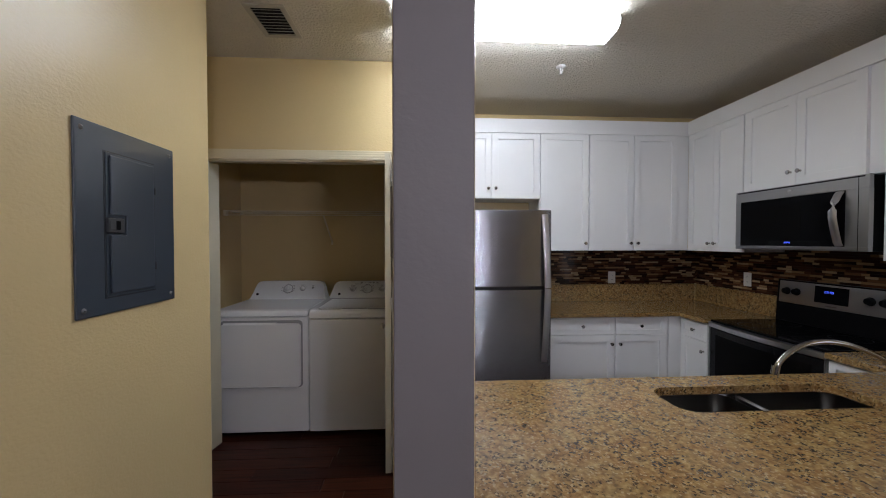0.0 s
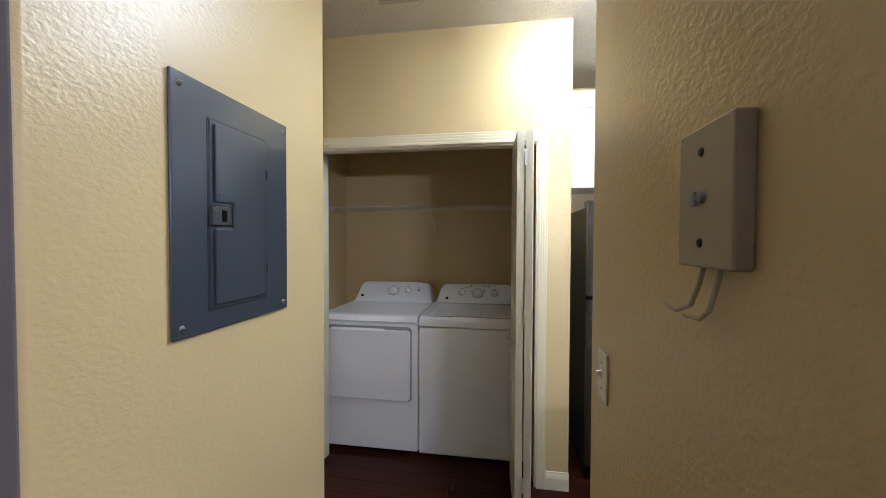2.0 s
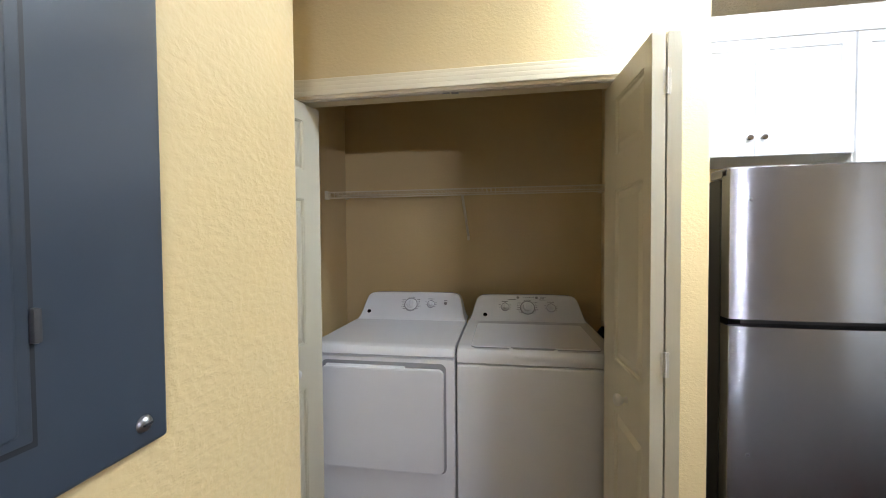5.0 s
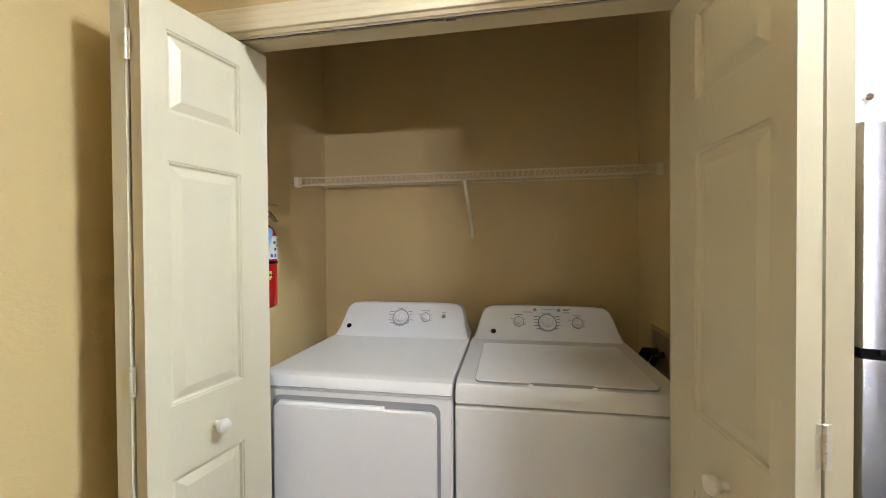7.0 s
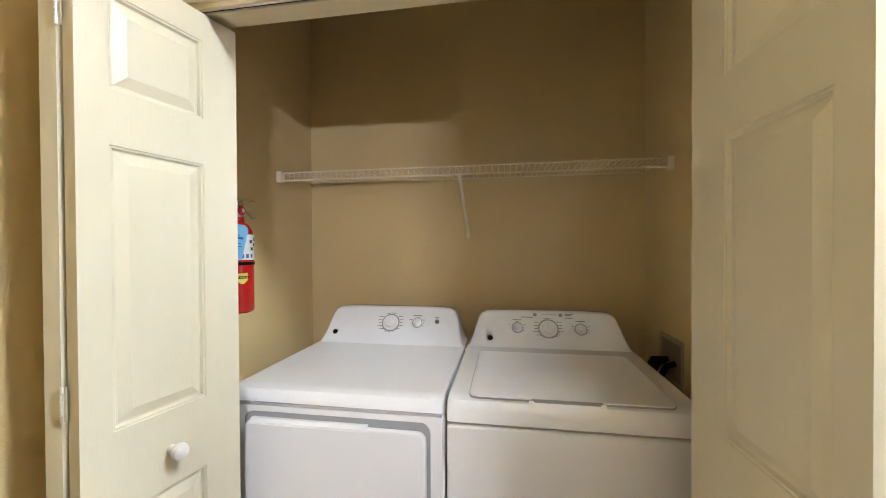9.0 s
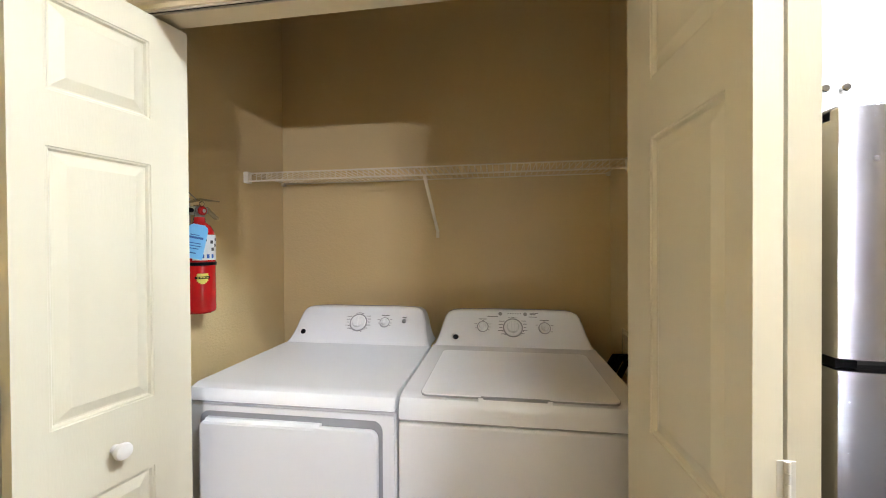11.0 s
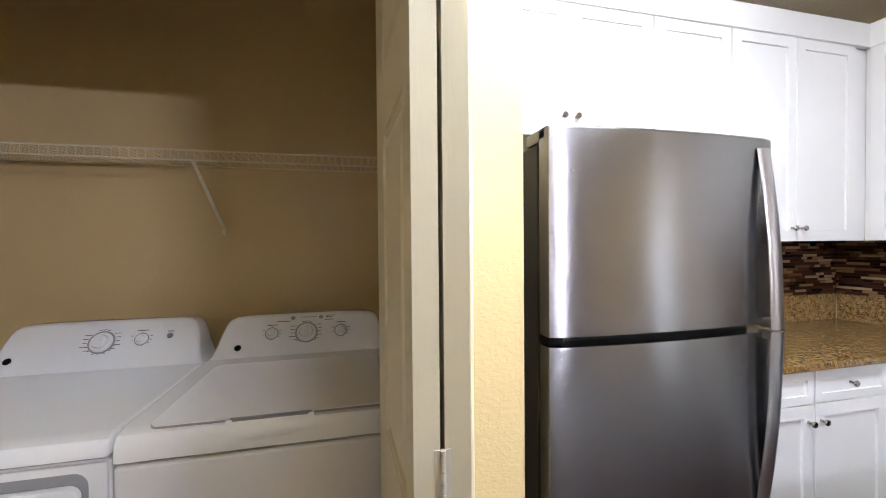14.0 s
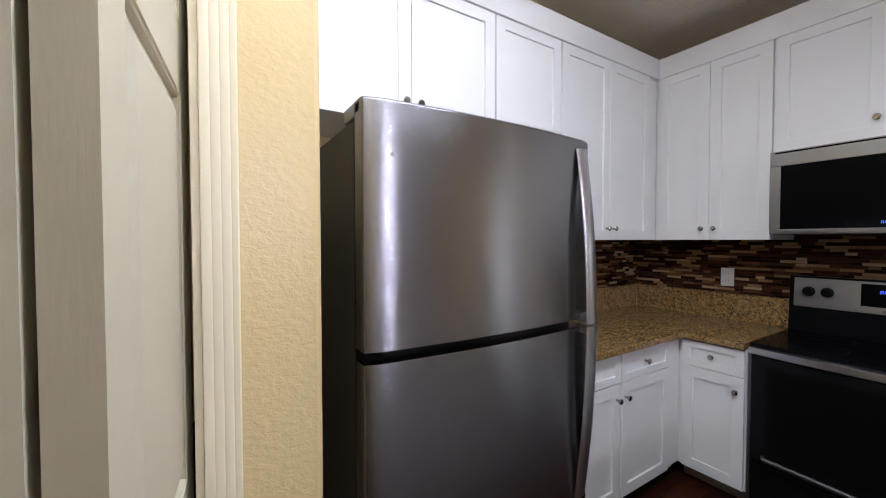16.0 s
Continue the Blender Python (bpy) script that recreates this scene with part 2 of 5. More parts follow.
BLUE_INK = material("blue_printing_ink", (0.03, 0.10, 0.35), 0.6)
GRANITE = granite_material()
VENT_PAINT = material("vent_enamel", (0.55, 0.50, 0.42), 0.4, var=0.05)
DARK_VOID = material("dark_duct", (0.01, 0.009, 0.008), 0.9)
DIFFUSER = glow("lit_acrylic_diffuser", (0.93, 0.975, 1.07), LAMP_STRENGTH)
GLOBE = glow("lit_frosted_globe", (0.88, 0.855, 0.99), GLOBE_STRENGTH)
BLUE_LED = glow("blue_display_digits", (0.08, 0.14, 1.0), 1.8)
GLASS = material("window_glass", (0.9, 0.9, 0.9), 0.02)
GLASS.node_tree.nodes["Principled BSDF"].inputs["Transmission Weight"].default_value = 1.0
for m in (BLACK, BLACK_GLASS, OVEN_WINDOW):
    m.node_tree.nodes["Principled BSDF"].inputs["IOR"].default_value = 1.22
TILE_STOPS = [(0.0, (0.022, 0.010, 0.007)), (0.24, (0.045, 0.018, 0.010)), (0.42, (0.085, 0.036, 0.018)), (0.56, (0.15, 0.075, 0.035)),
              (0.68, (0.26, 0.155, 0.075)), (0.80, (0.36, 0.25, 0.14)), (0.90, (0.055, 0.024, 0.014))]
TILE = random_material("mosaic_tile", TILE_STOPS, 0.12)
TILE_FAR = random_material("mosaic_tile_joined", TILE_STOPS, 0.12, per_island=True)
for m in (TILE, TILE_FAR):
    m.node_tree.nodes["Principled BSDF"].inputs["IOR"].default_value = 1.30
GROUT = material("brown_grout", (0.055, 0.038, 0.026), 0.9, var=0.2, scale=40)
PLANK = random_material("dark_red_wood_plank", [(0.0, (0.022, 0.005, 0.0028)), (0.5, (0.050, 0.012, 0.005)), (1.0, (0.034, 0.008, 0.0033))], 0.28,
                        grain=(3.0, 60, 60), bump=0.15, sharp=False)
PLANK.node_tree.nodes["Principled BSDF"].inputs["IOR"].default_value = 1.25


# ---- mesh helpers ----
def box(x0, x1, y0, y1, z0, z1, b=0.0, seg=2, upright=False):
    bm = bmesh.new()
    bmesh.ops.create_cube(bm, size=1)
    for v in bm.verts:
        v.co = Vector((x0 if v.co.x < 0 else x1, y0 if v.co.y < 0 else y1, z0 if v.co.z < 0 else z1))
    if b:
        edges = [e for e in bm.edges if not upright or abs(e.verts[0].co.z - e.verts[1].co.z) > 1e-6]
        bmesh.ops.bevel(bm, geom=edges, offset=b, segments=seg, profile=0.5, affect="EDGES")
    return bm


def join(*meshes):
    out = bmesh.new()
    for bm in meshes:
        me = bpy.data.meshes.new("tmp")
        bm.to_mesh(me)
        bm.free()
        out.from_mesh(me)
        bpy.data.meshes.remove(me)
    return out


def moved(bm, m):
    bmesh.ops.transform(bm, matrix=m, verts=bm.verts)
    return bm


def lathe(profile, seg=24, m=None):
    """Turn (radius, height) pairs round the z axis."""
    bm = bmesh.new()
    rings = []
    for r, z in profile:
        if r < 1e-5:
            rings.append([bm.verts.new((0, 0, z))])
        else:
            rings.append([bm.verts.new((r * math.cos(2 * math.pi * k / seg), r * math.sin(2 * math.pi * k / seg), z)) for k in range(seg)])
    for a, c in zip(rings, rings[1:]):
        for k in range(seg):
            j = (k + 1) % seg
            quad = [a[k % len(a)], a[j % len(a)], c[j % len(c)], c[k % len(c)]]
            ring = list(dict.fromkeys(quad))
            if len(ring) > 2:
                bm.faces.new(ring)
    bmesh.ops.recalc_face_normals(bm, faces=bm.faces)
    return moved(bm, m) if m else bm


def tube(points, r, seg=8, closed_ends=True, flat=None):
    """A round (or, with flat=(a, b), oval) bar along points."""
    bm = bmesh.new()
    pts = [Vector(p) for p in points]
    rings = []
    up = Vector((0, 0, 1))
    for i, p in enumerate(pts):
        way = (pts[min(i + 1, len(pts) - 1)] - pts[max(i - 1, 0)]).normalized()
        side = way.cross(up if abs(way.z) < 0.95 else Vector((0, 1, 0))).normalized()
        top = side.cross(way).normalized()
        a, c = flat or (r, r)
        rings.append([bm.verts.new(p + side * a * math.cos(2 * math.pi * k / seg) + top * c * math.sin(2 * math.pi * k / seg)) for k in range(seg)])
    for a, c in zip(rings, rings[1:]):
        for k in range(seg):
            bm.faces.new((a[k], a[(k + 1) % seg], c[(k + 1) % seg], c[k]))
    if closed_ends:
        bm.faces.new(rings[0])
        bm.faces.new(rings[-1])
    bmesh.ops.recalc_face_normals(bm, faces=bm.faces)
    return bm


def prism(poly, axis, a0, a1, b=0.0):
    """Extrude a polygon along an axis: poly holds the two other coordinates in x, y, z order."""
    bm = bmesh.new()

    def at(p, a):
        return {"x": (a, p[0], p[1]), "y": (p[0], a, p[1]), "z": (p[0], p[1], a)}[axis]
    lo = [bm.verts.new(at(p, a0)) for p in poly]
    hi = [bm.verts.new(at(p, a1)) for p in poly]
    bm.faces.new(lo)
    bm.faces.new(hi)
    for k in range(len(poly)):
        j = (k + 1) % len(poly)
        bm.faces.new((lo[k], lo[j], hi[j], hi[k]))
    bmesh.ops.recalc_face_normals(bm, faces=bm.faces)
    if b:
        sharp = [e for e in bm.edges if len(e.link_faces) == 2 and e.calc_face_angle() > 0.9]
        bmesh.ops.bevel(bm, geom=sharp, offset=b, segments=2, profile=0.5, affect="EDGES")
    return bm


def rounded(x0, x1, y0, y1, r, seg=5):
    """Corner points of a rounded rectangle."""
    pts = []
    for cx, cy, a in ((x1 - r, y1 - r, 0), (x0 + r, y1 - r, 90), (x0 + r, y0 + r, 180), (x1 - r, y0 + r, 270)):
        for k in range(seg + 1):
            t = radians(a + 90 * k / seg)
            pts.append((cx + r * math.cos(t), cy + r * math.sin(t)))
    return pts


def slab_with_hole(outer, hole, z0, z1, b=0.006):
    bm = bmesh.new()
    loops = []
    for pts in (outer, hole):
        vs = [bm.verts.new((x, y, z1)) for x, y in pts]
        loops += [bm.edges.new((vs[k], vs[(k + 1) % len(vs)])) for k in range(len(vs))]
    bmesh.ops.triangle_fill(bm, use_beauty=True, use_dissolve=False, edges=loops, normal=(0, 0, 1))
    ext = bmesh.ops.extrude_face_region(bm, geom=list(bm.faces))
    for v in ext["geom"]:
        if isinstance(v, bmesh.types.BMVert):
            v.co.z = z0
    bmesh.ops.recalc_face_normals(bm, faces=bm.faces)
    return bm


def mesh_of(name, bm, mat, crease=0.80):
    me = bpy.data.meshes.new(name)
    bm.to_mesh(me)
    bm.free()
    for m in (mat if isinstance(mat, (list, tuple)) else [mat]):
        me.materials.append(m)
    me.polygons.foreach_set("use_smooth", [True] * len(me.polygons))
    me.update()
    # area-weighted corner normals: large faces stay flat, bevels and turned shapes stay round
    polys = [(p.normal.copy(), p.area, tuple(p.vertices)) for p in me.polygons]
    at_vertex = [[] for _ in me.vertices]
    for nrm, area, vs in polys:
        for v in vs:
            at_vertex[v].append((nrm, area))
    corner = []
    for nrm, area, vs in polys:
        for v in vs:
            t = Vector((0, 0, 0))
            for other, a in at_vertex[v]:
                if nrm.dot(other) > crease:
                    t += other * a
            corner.append(t.normalized() if t.length > 0 else nrm)
    me.normals_split_custom_set(corner)
    return me


def part(name, bm, mat, parent, label="", crease=0.80):
    ob = new(name, mesh_of(name, bm, mat, crease))
    ob.parent = parent
    return tagged(ob, label)


def thing(name, at, label, category, group="", rz=0.0):
    e = new(name)
    e.empty_display_size = 0.1
    e.matrix_world = pose(*at, 0, 0, rz)
    return tagged(e, label, category, group)


def solid(name, bm, mat, label, category, kind=""):
    return tagged(new(name, mesh_of(name, bm, mat)), label, category, "", kind)


def structure(name, bm, mat, label, category):
    return solid(name, bm, mat, label, category, "structure")


# ---- structure ----
structure("floor", box(-3.2, 3.3, -3.2, 4.0, -0.12, -0.012), material("subfloor", (0.05, 0.03, 0.02), 0.9),
          "dark reddish-brown wood plank floor", "floor")
structure("ceiling", box(-3.2, 3.3, -3.2, 4.0, CEIL, CEIL + 0.12), CEILING, "off-white stippled plaster ceiling", "ceiling")
structure("wall_north", box(-1.63, RIGHT + 0.12, BACK, BACK + 0.12, 0, CEIL), BEIGE, "beige painted back wall of closet and kitchen", "wall")
structure("wall_closet_front", join(box(-1.62, -1.42, FRONT, FRONT + 0.115, 0, CEIL), prism([(0.130, FRONT), (0.304, FRONT), (0.311, FRONT + 0.0018), (0.3162, FRONT + 0.007), (0.318, FRONT + 0.014), (0.318, FRONT + 0.115), (0.130, FRONT + 0.115)], "z", 0, CEIL),
                                    box(-1.42, 0.130, FRONT, FRONT + 0.115, 2.048, CEIL)),
          BEIGE, "beige textured wall around the laundry closet opening", "wall")
structure("wall_closet_west", box(-1.63, -1.512, FRONT + 0.115, BACK, 0, CEIL), BEIGE, "beige painted side wall of the laundry closet", "wall")
structure("wall_closet_east", box(0.205, 0.318, FRONT + 0.115, BACK, 0, CEIL), BEIGE, "beige painted wall between laundry closet and fridge", "wall")


def two_paint_wall(name, bm, label):
    """Beige wall whose end towards the living room is painted grey."""
    ob = structure(name, bm, [BEIGE, GREY_PAINT], label, "wall")
    for p in ob.data.polygons:
        p.material_index = 1 if p.normal.y < -0.8 else 0
    return ob


two_paint_wall("wall_hall_west", box(-0.90, -0.765, 0.968, 1.92, 0, CEIL, 0.012, 3, True), "beige textured hall wall with a grey painted end")
two_paint_wall("wall_pillar", box(0.168, 0.302, 0.70, 1.595, 0, CEIL, 0.006, 2, True), "stub wall painted beige with a grey painted end")
structure("wall_living_west", box(-3.2, -0.90, 0.972, 1.08, 0, CEIL), GREY_PAINT, "grey painted living room wall", "wall")
structure("wall_hall_south", box(-1.503, -0.90, 1.80, 1.917, 0, CEIL), BEIGE, "beige painted side wall of the hall alcove", "wall")
structure("wall_hall_end", box(-1.62, -1.503, 1.80, FRONT, 0, CEIL), BEIGE, "beige textured end wall beside the closet doors", "wall")
structure("wall_living_side", box(-3.2, -3.08, -3.2, 0.972, 0, CEIL), GREY_PAINT, "grey painted living room wall", "wall")
structure("wall_south", box(-3.08, RIGHT, -3.2, -3.08, 0, CEIL), GREY_PAINT, "grey painted living room end wall", "wall")
# unseen window opening, added only to hold the fill lamp
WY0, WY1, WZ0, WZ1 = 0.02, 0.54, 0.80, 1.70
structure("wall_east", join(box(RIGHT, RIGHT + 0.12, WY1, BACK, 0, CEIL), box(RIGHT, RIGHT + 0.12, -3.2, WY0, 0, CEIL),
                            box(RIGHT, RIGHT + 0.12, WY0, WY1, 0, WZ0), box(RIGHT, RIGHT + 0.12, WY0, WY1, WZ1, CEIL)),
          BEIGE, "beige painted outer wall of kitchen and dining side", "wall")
win = structure("added_window", join(box(RIGHT + 0.05, RIGHT + 0.11, WY0, WY0 + 0.05, WZ0, WZ1), box(RIGHT + 0.05, RIGHT + 0.11, WY1 - 0.05, WY1, WZ0, WZ1),
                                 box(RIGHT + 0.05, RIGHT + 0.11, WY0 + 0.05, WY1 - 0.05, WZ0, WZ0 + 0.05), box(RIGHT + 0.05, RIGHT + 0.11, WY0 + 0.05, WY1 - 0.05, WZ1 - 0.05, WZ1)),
                SWITCH, "added white framed window, out of view, holding the fill lamp", "window")
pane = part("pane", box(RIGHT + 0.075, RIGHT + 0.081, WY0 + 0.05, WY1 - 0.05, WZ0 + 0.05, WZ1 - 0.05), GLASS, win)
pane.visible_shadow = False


# baseboards: a moulded profile
def baseboard_profile(h=0.105, d=0.014):
    return [(0, 0), (d, 0), (d, h * 0.62), (d * 0.75, h * 0.68), (d * 0.75, h * 0.80), (d * 0.45, h * 0.86), (d * 0.35, h), (0, h)]


def baseboard_y(name, x0, x1, y):
    structure(name, prism([(y - 0.0005 - d, z) for d, z in baseboard_profile()], "x", x0, x1), TRIM, "cream moulded baseboard", "baseboard")


def baseboard_x(name, x, y0, y1, sign):
    structure(name, prism([(x + sign * (d + 0.0005), z) for d, z in baseboard_profile()], "y", y0, y1), TRIM, "cream moulded baseboard", "baseboard")


baseboard_y("baseboard", 0.185, 0.318, FRONT)
baseboard_x("baseboard", -1.503, 1.93, 2.780, 1)
baseboard_x("baseboard", -0.765, 0.985, 1.90, 1)
baseboard_x("baseboard", 0.168, 0.72, 1.58, -1)

# closet casing: fluted trim on the wall round the opening, and the jamb boards inside it
OPEN_L, OPEN_R, HEAD = -1.42, 0.130, 2.043


def casing_section(w=0.066, d=0.016):
    return [(0, 0), (0, -d * 0.70), (w * 0.05, -d * 0.80), (w * 0.22, -d * 0.84), (w * 0.27, -d * 0.76), (w * 0.32, -d * 0.84), (w * 0.48, -d * 0.92),
            (w * 0.53, -d * 0.84), (w * 0.58, -d * 0.92), (w * 0.74, -d * 0.97), (w * 0.79, -d * 0.89), (w * 0.84, -d * 0.97), (w * 0.95, -d), (w, -d * 0.85), (w, 0)]


casing = structure("trim_closet_casing", prism([(OPEN_R + u, FRONT - 0.0005 + v) for u, v in casing_section(0.053)], "z", 0.0, HEAD - 0.001),
                   TRIM, "cream fluted casing round the closet opening", "door casing")
part("head_casing", prism([(FRONT - 0.0005 + v, HEAD + u) for u, v in casing_section()], "x", OPEN_L - 0.066, OPEN_R + 0.053), TRIM, casing)
part("side_casing", prism([(OPEN_L - u, FRONT - 0.0005 + v) for u, v in casing_section()], "z", 0.0, HEAD - 0.001), TRIM, casing)
part("jamb", box(OPEN_R - 0.012, OPEN_R - 0.0005, FRONT - 0.002, FRONT + 0.117, 0, HEAD), TRIM, casing)
part("jamb", box(OPEN_L + 0.0005, OPEN_L + 0.016, FRONT - 0.002, FRONT + 0.117, 0, HEAD), TRIM, casing)
part("head_jamb", box(OPEN_L + 0.016, OPEN_R - 0.012, FRONT - 0.002, FRONT + 0.092, HEAD - 0.012, HEAD + 0.004), TRIM, casing)
part("door_track", join(box(OPEN_L + 0.03, OPEN_R - 0.03, FRONT + 0.003, FRONT + 0.006, HEAD - 0.0175, HEAD - 0.0125),
                        box(OPEN_L + 0.03, OPEN_R - 0.03, FRONT + 0.016, FRONT + 0.019, HEAD - 0.0175, HEAD - 0.0125)), VENT_PAINT, casing, "painted steel bifold track")
part("track_slot", box(OPEN_L + 0.03, OPEN_R - 0.03, FRONT + 0.0065, FRONT + 0.0155, HEAD - 0.0135, HEAD - 0.0125), DARK_VOID, casing, "dark slot of the track")
part("track_catch", join(box(-0.652, -0.624, FRONT + 0.007, FRONT + 0.015, HEAD - 0.020, HEAD - 0.014),
                         box(-0.616, -0.588, FRONT + 0.005, FRONT + 0.017, HEAD - 0.022, HEAD - 0.014)), STEEL_DARK, casing, "dark metal door catch")


# ---- bifold doors ----
def leaf_mesh(w, h, t, st, sr):
    """A moulded three-panel leaf; x along the width, y the thickness, z up; st and sr: its stiles."""
    ms = [box(0, w, 0.010, t - 0.010, 0, h)]
    bands = [(0, 0.24), (0.805, 0.990), (1.605, 1.725), (1.93, h)]
    for y0, y1 in ((0, 0.010), (t - 0.010, t)):
        ms += [box(0, st, y0, y1, 0, h), box(w - sr, w, y0, y1, 0, h)]
        ms += [box(st, w - sr, y0, y1, a, c) for a, c in bands]
    for (a, b0), (c, d) in zip(bands, bands[1:]):
        z0, z1 = b0, c
        for face, rise in ((0.010, -1), (t - 0.010, 1)):
            bm = bmesh.new()
            rings = []
            for inset, lift in ((0.0, 0.0099), (0.0015, 0.0076), (0.0055, 0.0070), (0.0095, 0.0006), (0.0135, 0.0006), (0.0370, 0.0090)):
                y = face + rise * lift
                rings.append([bm.verts.new(p) for p in ((st + inset, y, z0 + inset), (w - sr - inset, y, z0 + inset), (w - sr - inset, y, z1 - inset), (st + inset, y, z1 - inset))])
            for r0, r1 in zip(rings, rings[1:]):
                for k in range(4):
                    bm.faces.new((r0[k], r0[(k + 1) % 4], r1[(k + 1) % 4], r1[k]))
            bm.faces.new(rings[-1])
            bmesh.ops.recalc_face_normals(bm, faces=bm.faces)
            ms.append(bm)
    return join(*ms)


def bifold(name, pivot, joint_outer, joint_inner, end, label, knob_side, stiles):
    """Two leaves folded into the hall, hinged together at their outer ends."""
    t, h = 0.036, 2.004
    top = thing(name, (joint_inner[0], joint_inner[1], 0.014), label, "bifold door", "closet bifold doors")
    for which, a, c in (("pivot_leaf", joint_outer, pivot), ("lead_leaf", joint_inner, end)):
        way = Vector((c[0] - a[0], c[1] - a[1]))
        leaf = part(which, leaf_mesh(way.length, h, t, *(stiles if which == "lead_leaf" else (0.068, 0.068))), DOOR, top, crease=0.995)
        leaf.location = (a[0] - joint_inner[0], a[1] - joint_inner[1], 0)
        leaf.rotation_euler = (0, 0, math.atan2(way.y, way.x))
        if which == "lead_leaf":
            y, s = (0.0, -1) if knob_side < 0 else (t, 1)
            profile = [(0.0, 0.0), (0.011, 0.0), (0.010, 0.008), (0.008, 0.012), (0.017, 0.020), (0.0205, 0.030), (0.018, 0.038), (0.010, 0.042), (0.0, 0.0425)]
            part("knob", lathe(profile, 24, pose(0.178, y, 0.893, -90 * s)), SWITCH, leaf, "round cream door knob")
    for z in (0.17, 1.035, 1.83):
        hx, hy = (joint_outer[0] - t - joint_inner[0]) / 2 if joint_outer[0] > joint_inner[0] else (joint_outer[0] - joint_inner[0] - t) / 2, -0.004
        knuckles = [lathe([(0, 0), (0.0038, 0.0004), (0.0038, 0.0138), (0, 0.0142)], 10, pose(hx, hy + 0.002, z + 0.0145 * k)) for k in range(5)]
        part("hinge", join(box(hx - 0.011, hx + 0.011, hy + 0.0032, hy + 0.0048, z, z + 0.072, 0.0004, 1), *knuckles), HINGE, top, "painted butt hinge with rubbed knuckles")
    return top


# leaves are laid out along their y = 0 face
bifold("bifold_door", (-1.378, 2.895), (-1.334, 2.530), (-1.292, 2.530), (-1.222, 2.897), "open cream moulded-panel bifold closet door", -1, (0.058, 0.103))
bifold("bifold_door", (0.112, 2.890), (0.074, 2.458), (0.031, 2.458), (0.015, 2.886), "folded-open cream bifold closet door beside the fridge", 1, (0.056, 0.124))


# ---- electrical panel on the hall wall ----
def electrical_panel():
    X = -0.765
    y0, y1, z0, z1 = 1.217, 1.647, 1.248, 1.828
    e = thing("electrical_panel", (X, (y0 + y1) / 2, z0), "blue-grey steel breaker panel cover with closed door", "electrical panel")

    def w(bm):
        return moved(bm, pose(-X, -(y0 + y1) / 2, -z0))
    part("cover", w(box(X, X + 0.009, y0, y1, z0, z1, 0.0045, 3)), PANEL_GREY, e)
    dy0, dy1, dz0, dz1 = 1.315, 1.537, 1.296, 1.754
    part("door_gap", w(box(X + 0.0085, X + 0.0098, dy0, dy1, dz0, dz1)), GROOVE, e, "dark gap round the door")
    door = part("door", w(prism([(dy0 + 0.0055, dz0 + 0.005), (dy1 - 0.004, dz0 + 0.005), (dy1 - 0.004, dz1 - 0.004), (dy0 + 0.0055, dz1 - 0.004), (dy0 + 0.0055, 1.5485), (1.387, 1.5485), (1.387, 1.4985), (dy0 + 0.0055, 1.4985)],
                                "x", X + 0.009, X + 0.0125, 0.0015)), PANEL_GREY, e)
    py0, py1, pz0, pz1 = 1.331, 1.522, 1.310, 1.742
    part("door_panel", w(prism([(py0, pz0), (py1, pz0), (py1, pz1), (py0, pz1), (py0, 1.556), (1.393, 1.556), (1.393, 1.493), (py0, 1.493)],
                               "x", X + 0.012, X + 0.0195, 0.004)), PANEL_GREY, door)
    latch = part("latch", w(box(X + 0.009, X + 0.019, 1.320, 1.384, 1.501, 1.546, 0.002)), LATCH, door, "dark latch plate")
    part("latch_slot", w(box(X + 0.0188, X + 0.0197, 1.350, 1.367, 1.510, 1.538)), BLACK, latch)
    part("latch_tab", w(box(X + 0.019, X + 0.0205, 1.3245, 1.3465, 1.510, 1.538, 0.0008, 1)), LATCH, latch)
    part("stamped_mark", w(join(lathe([(0.0062, 0.0), (0.0066, 0.0005), (0.0074, 0.0005), (0.0078, 0.0)], 20, pose(X + 0.0195, 1.348, 1.572, 0, 90)),
                                box(X + 0.0195, X + 0.0199, 1.345, 1.351, 1.5715, 1.5725))), PANEL_GREY, door)
    for z in (1.385, 1.655):
        part("hinge", w(box(X + 0.009, X + 0.016, dy1 - 0.004, dy1 + 0.002, z - 0.013, z + 0.013, 0.002)), LATCH, door)
    for y, z in ((1.240, 1.272), (1.240, 1.802), (1.620, 1.272), (1.620, 1.802)):
        s = part("screw", w(lathe([(0, 0.0050), (0.004, 0.0046), (0.0070, 0.0026), (0.0082, 0.0), (0.0082, -0.002)], 18, pose(X + 0.009, y, z, 0, 90))), ZINC, e, "shiny cover screw")
        part("slot", w(box(X + 0.0136, X + 0.0144, y - 0.005, y + 0.005, z - 0.0009, z + 0.0009)), GROOVE, s)
    return e


electrical_panel()


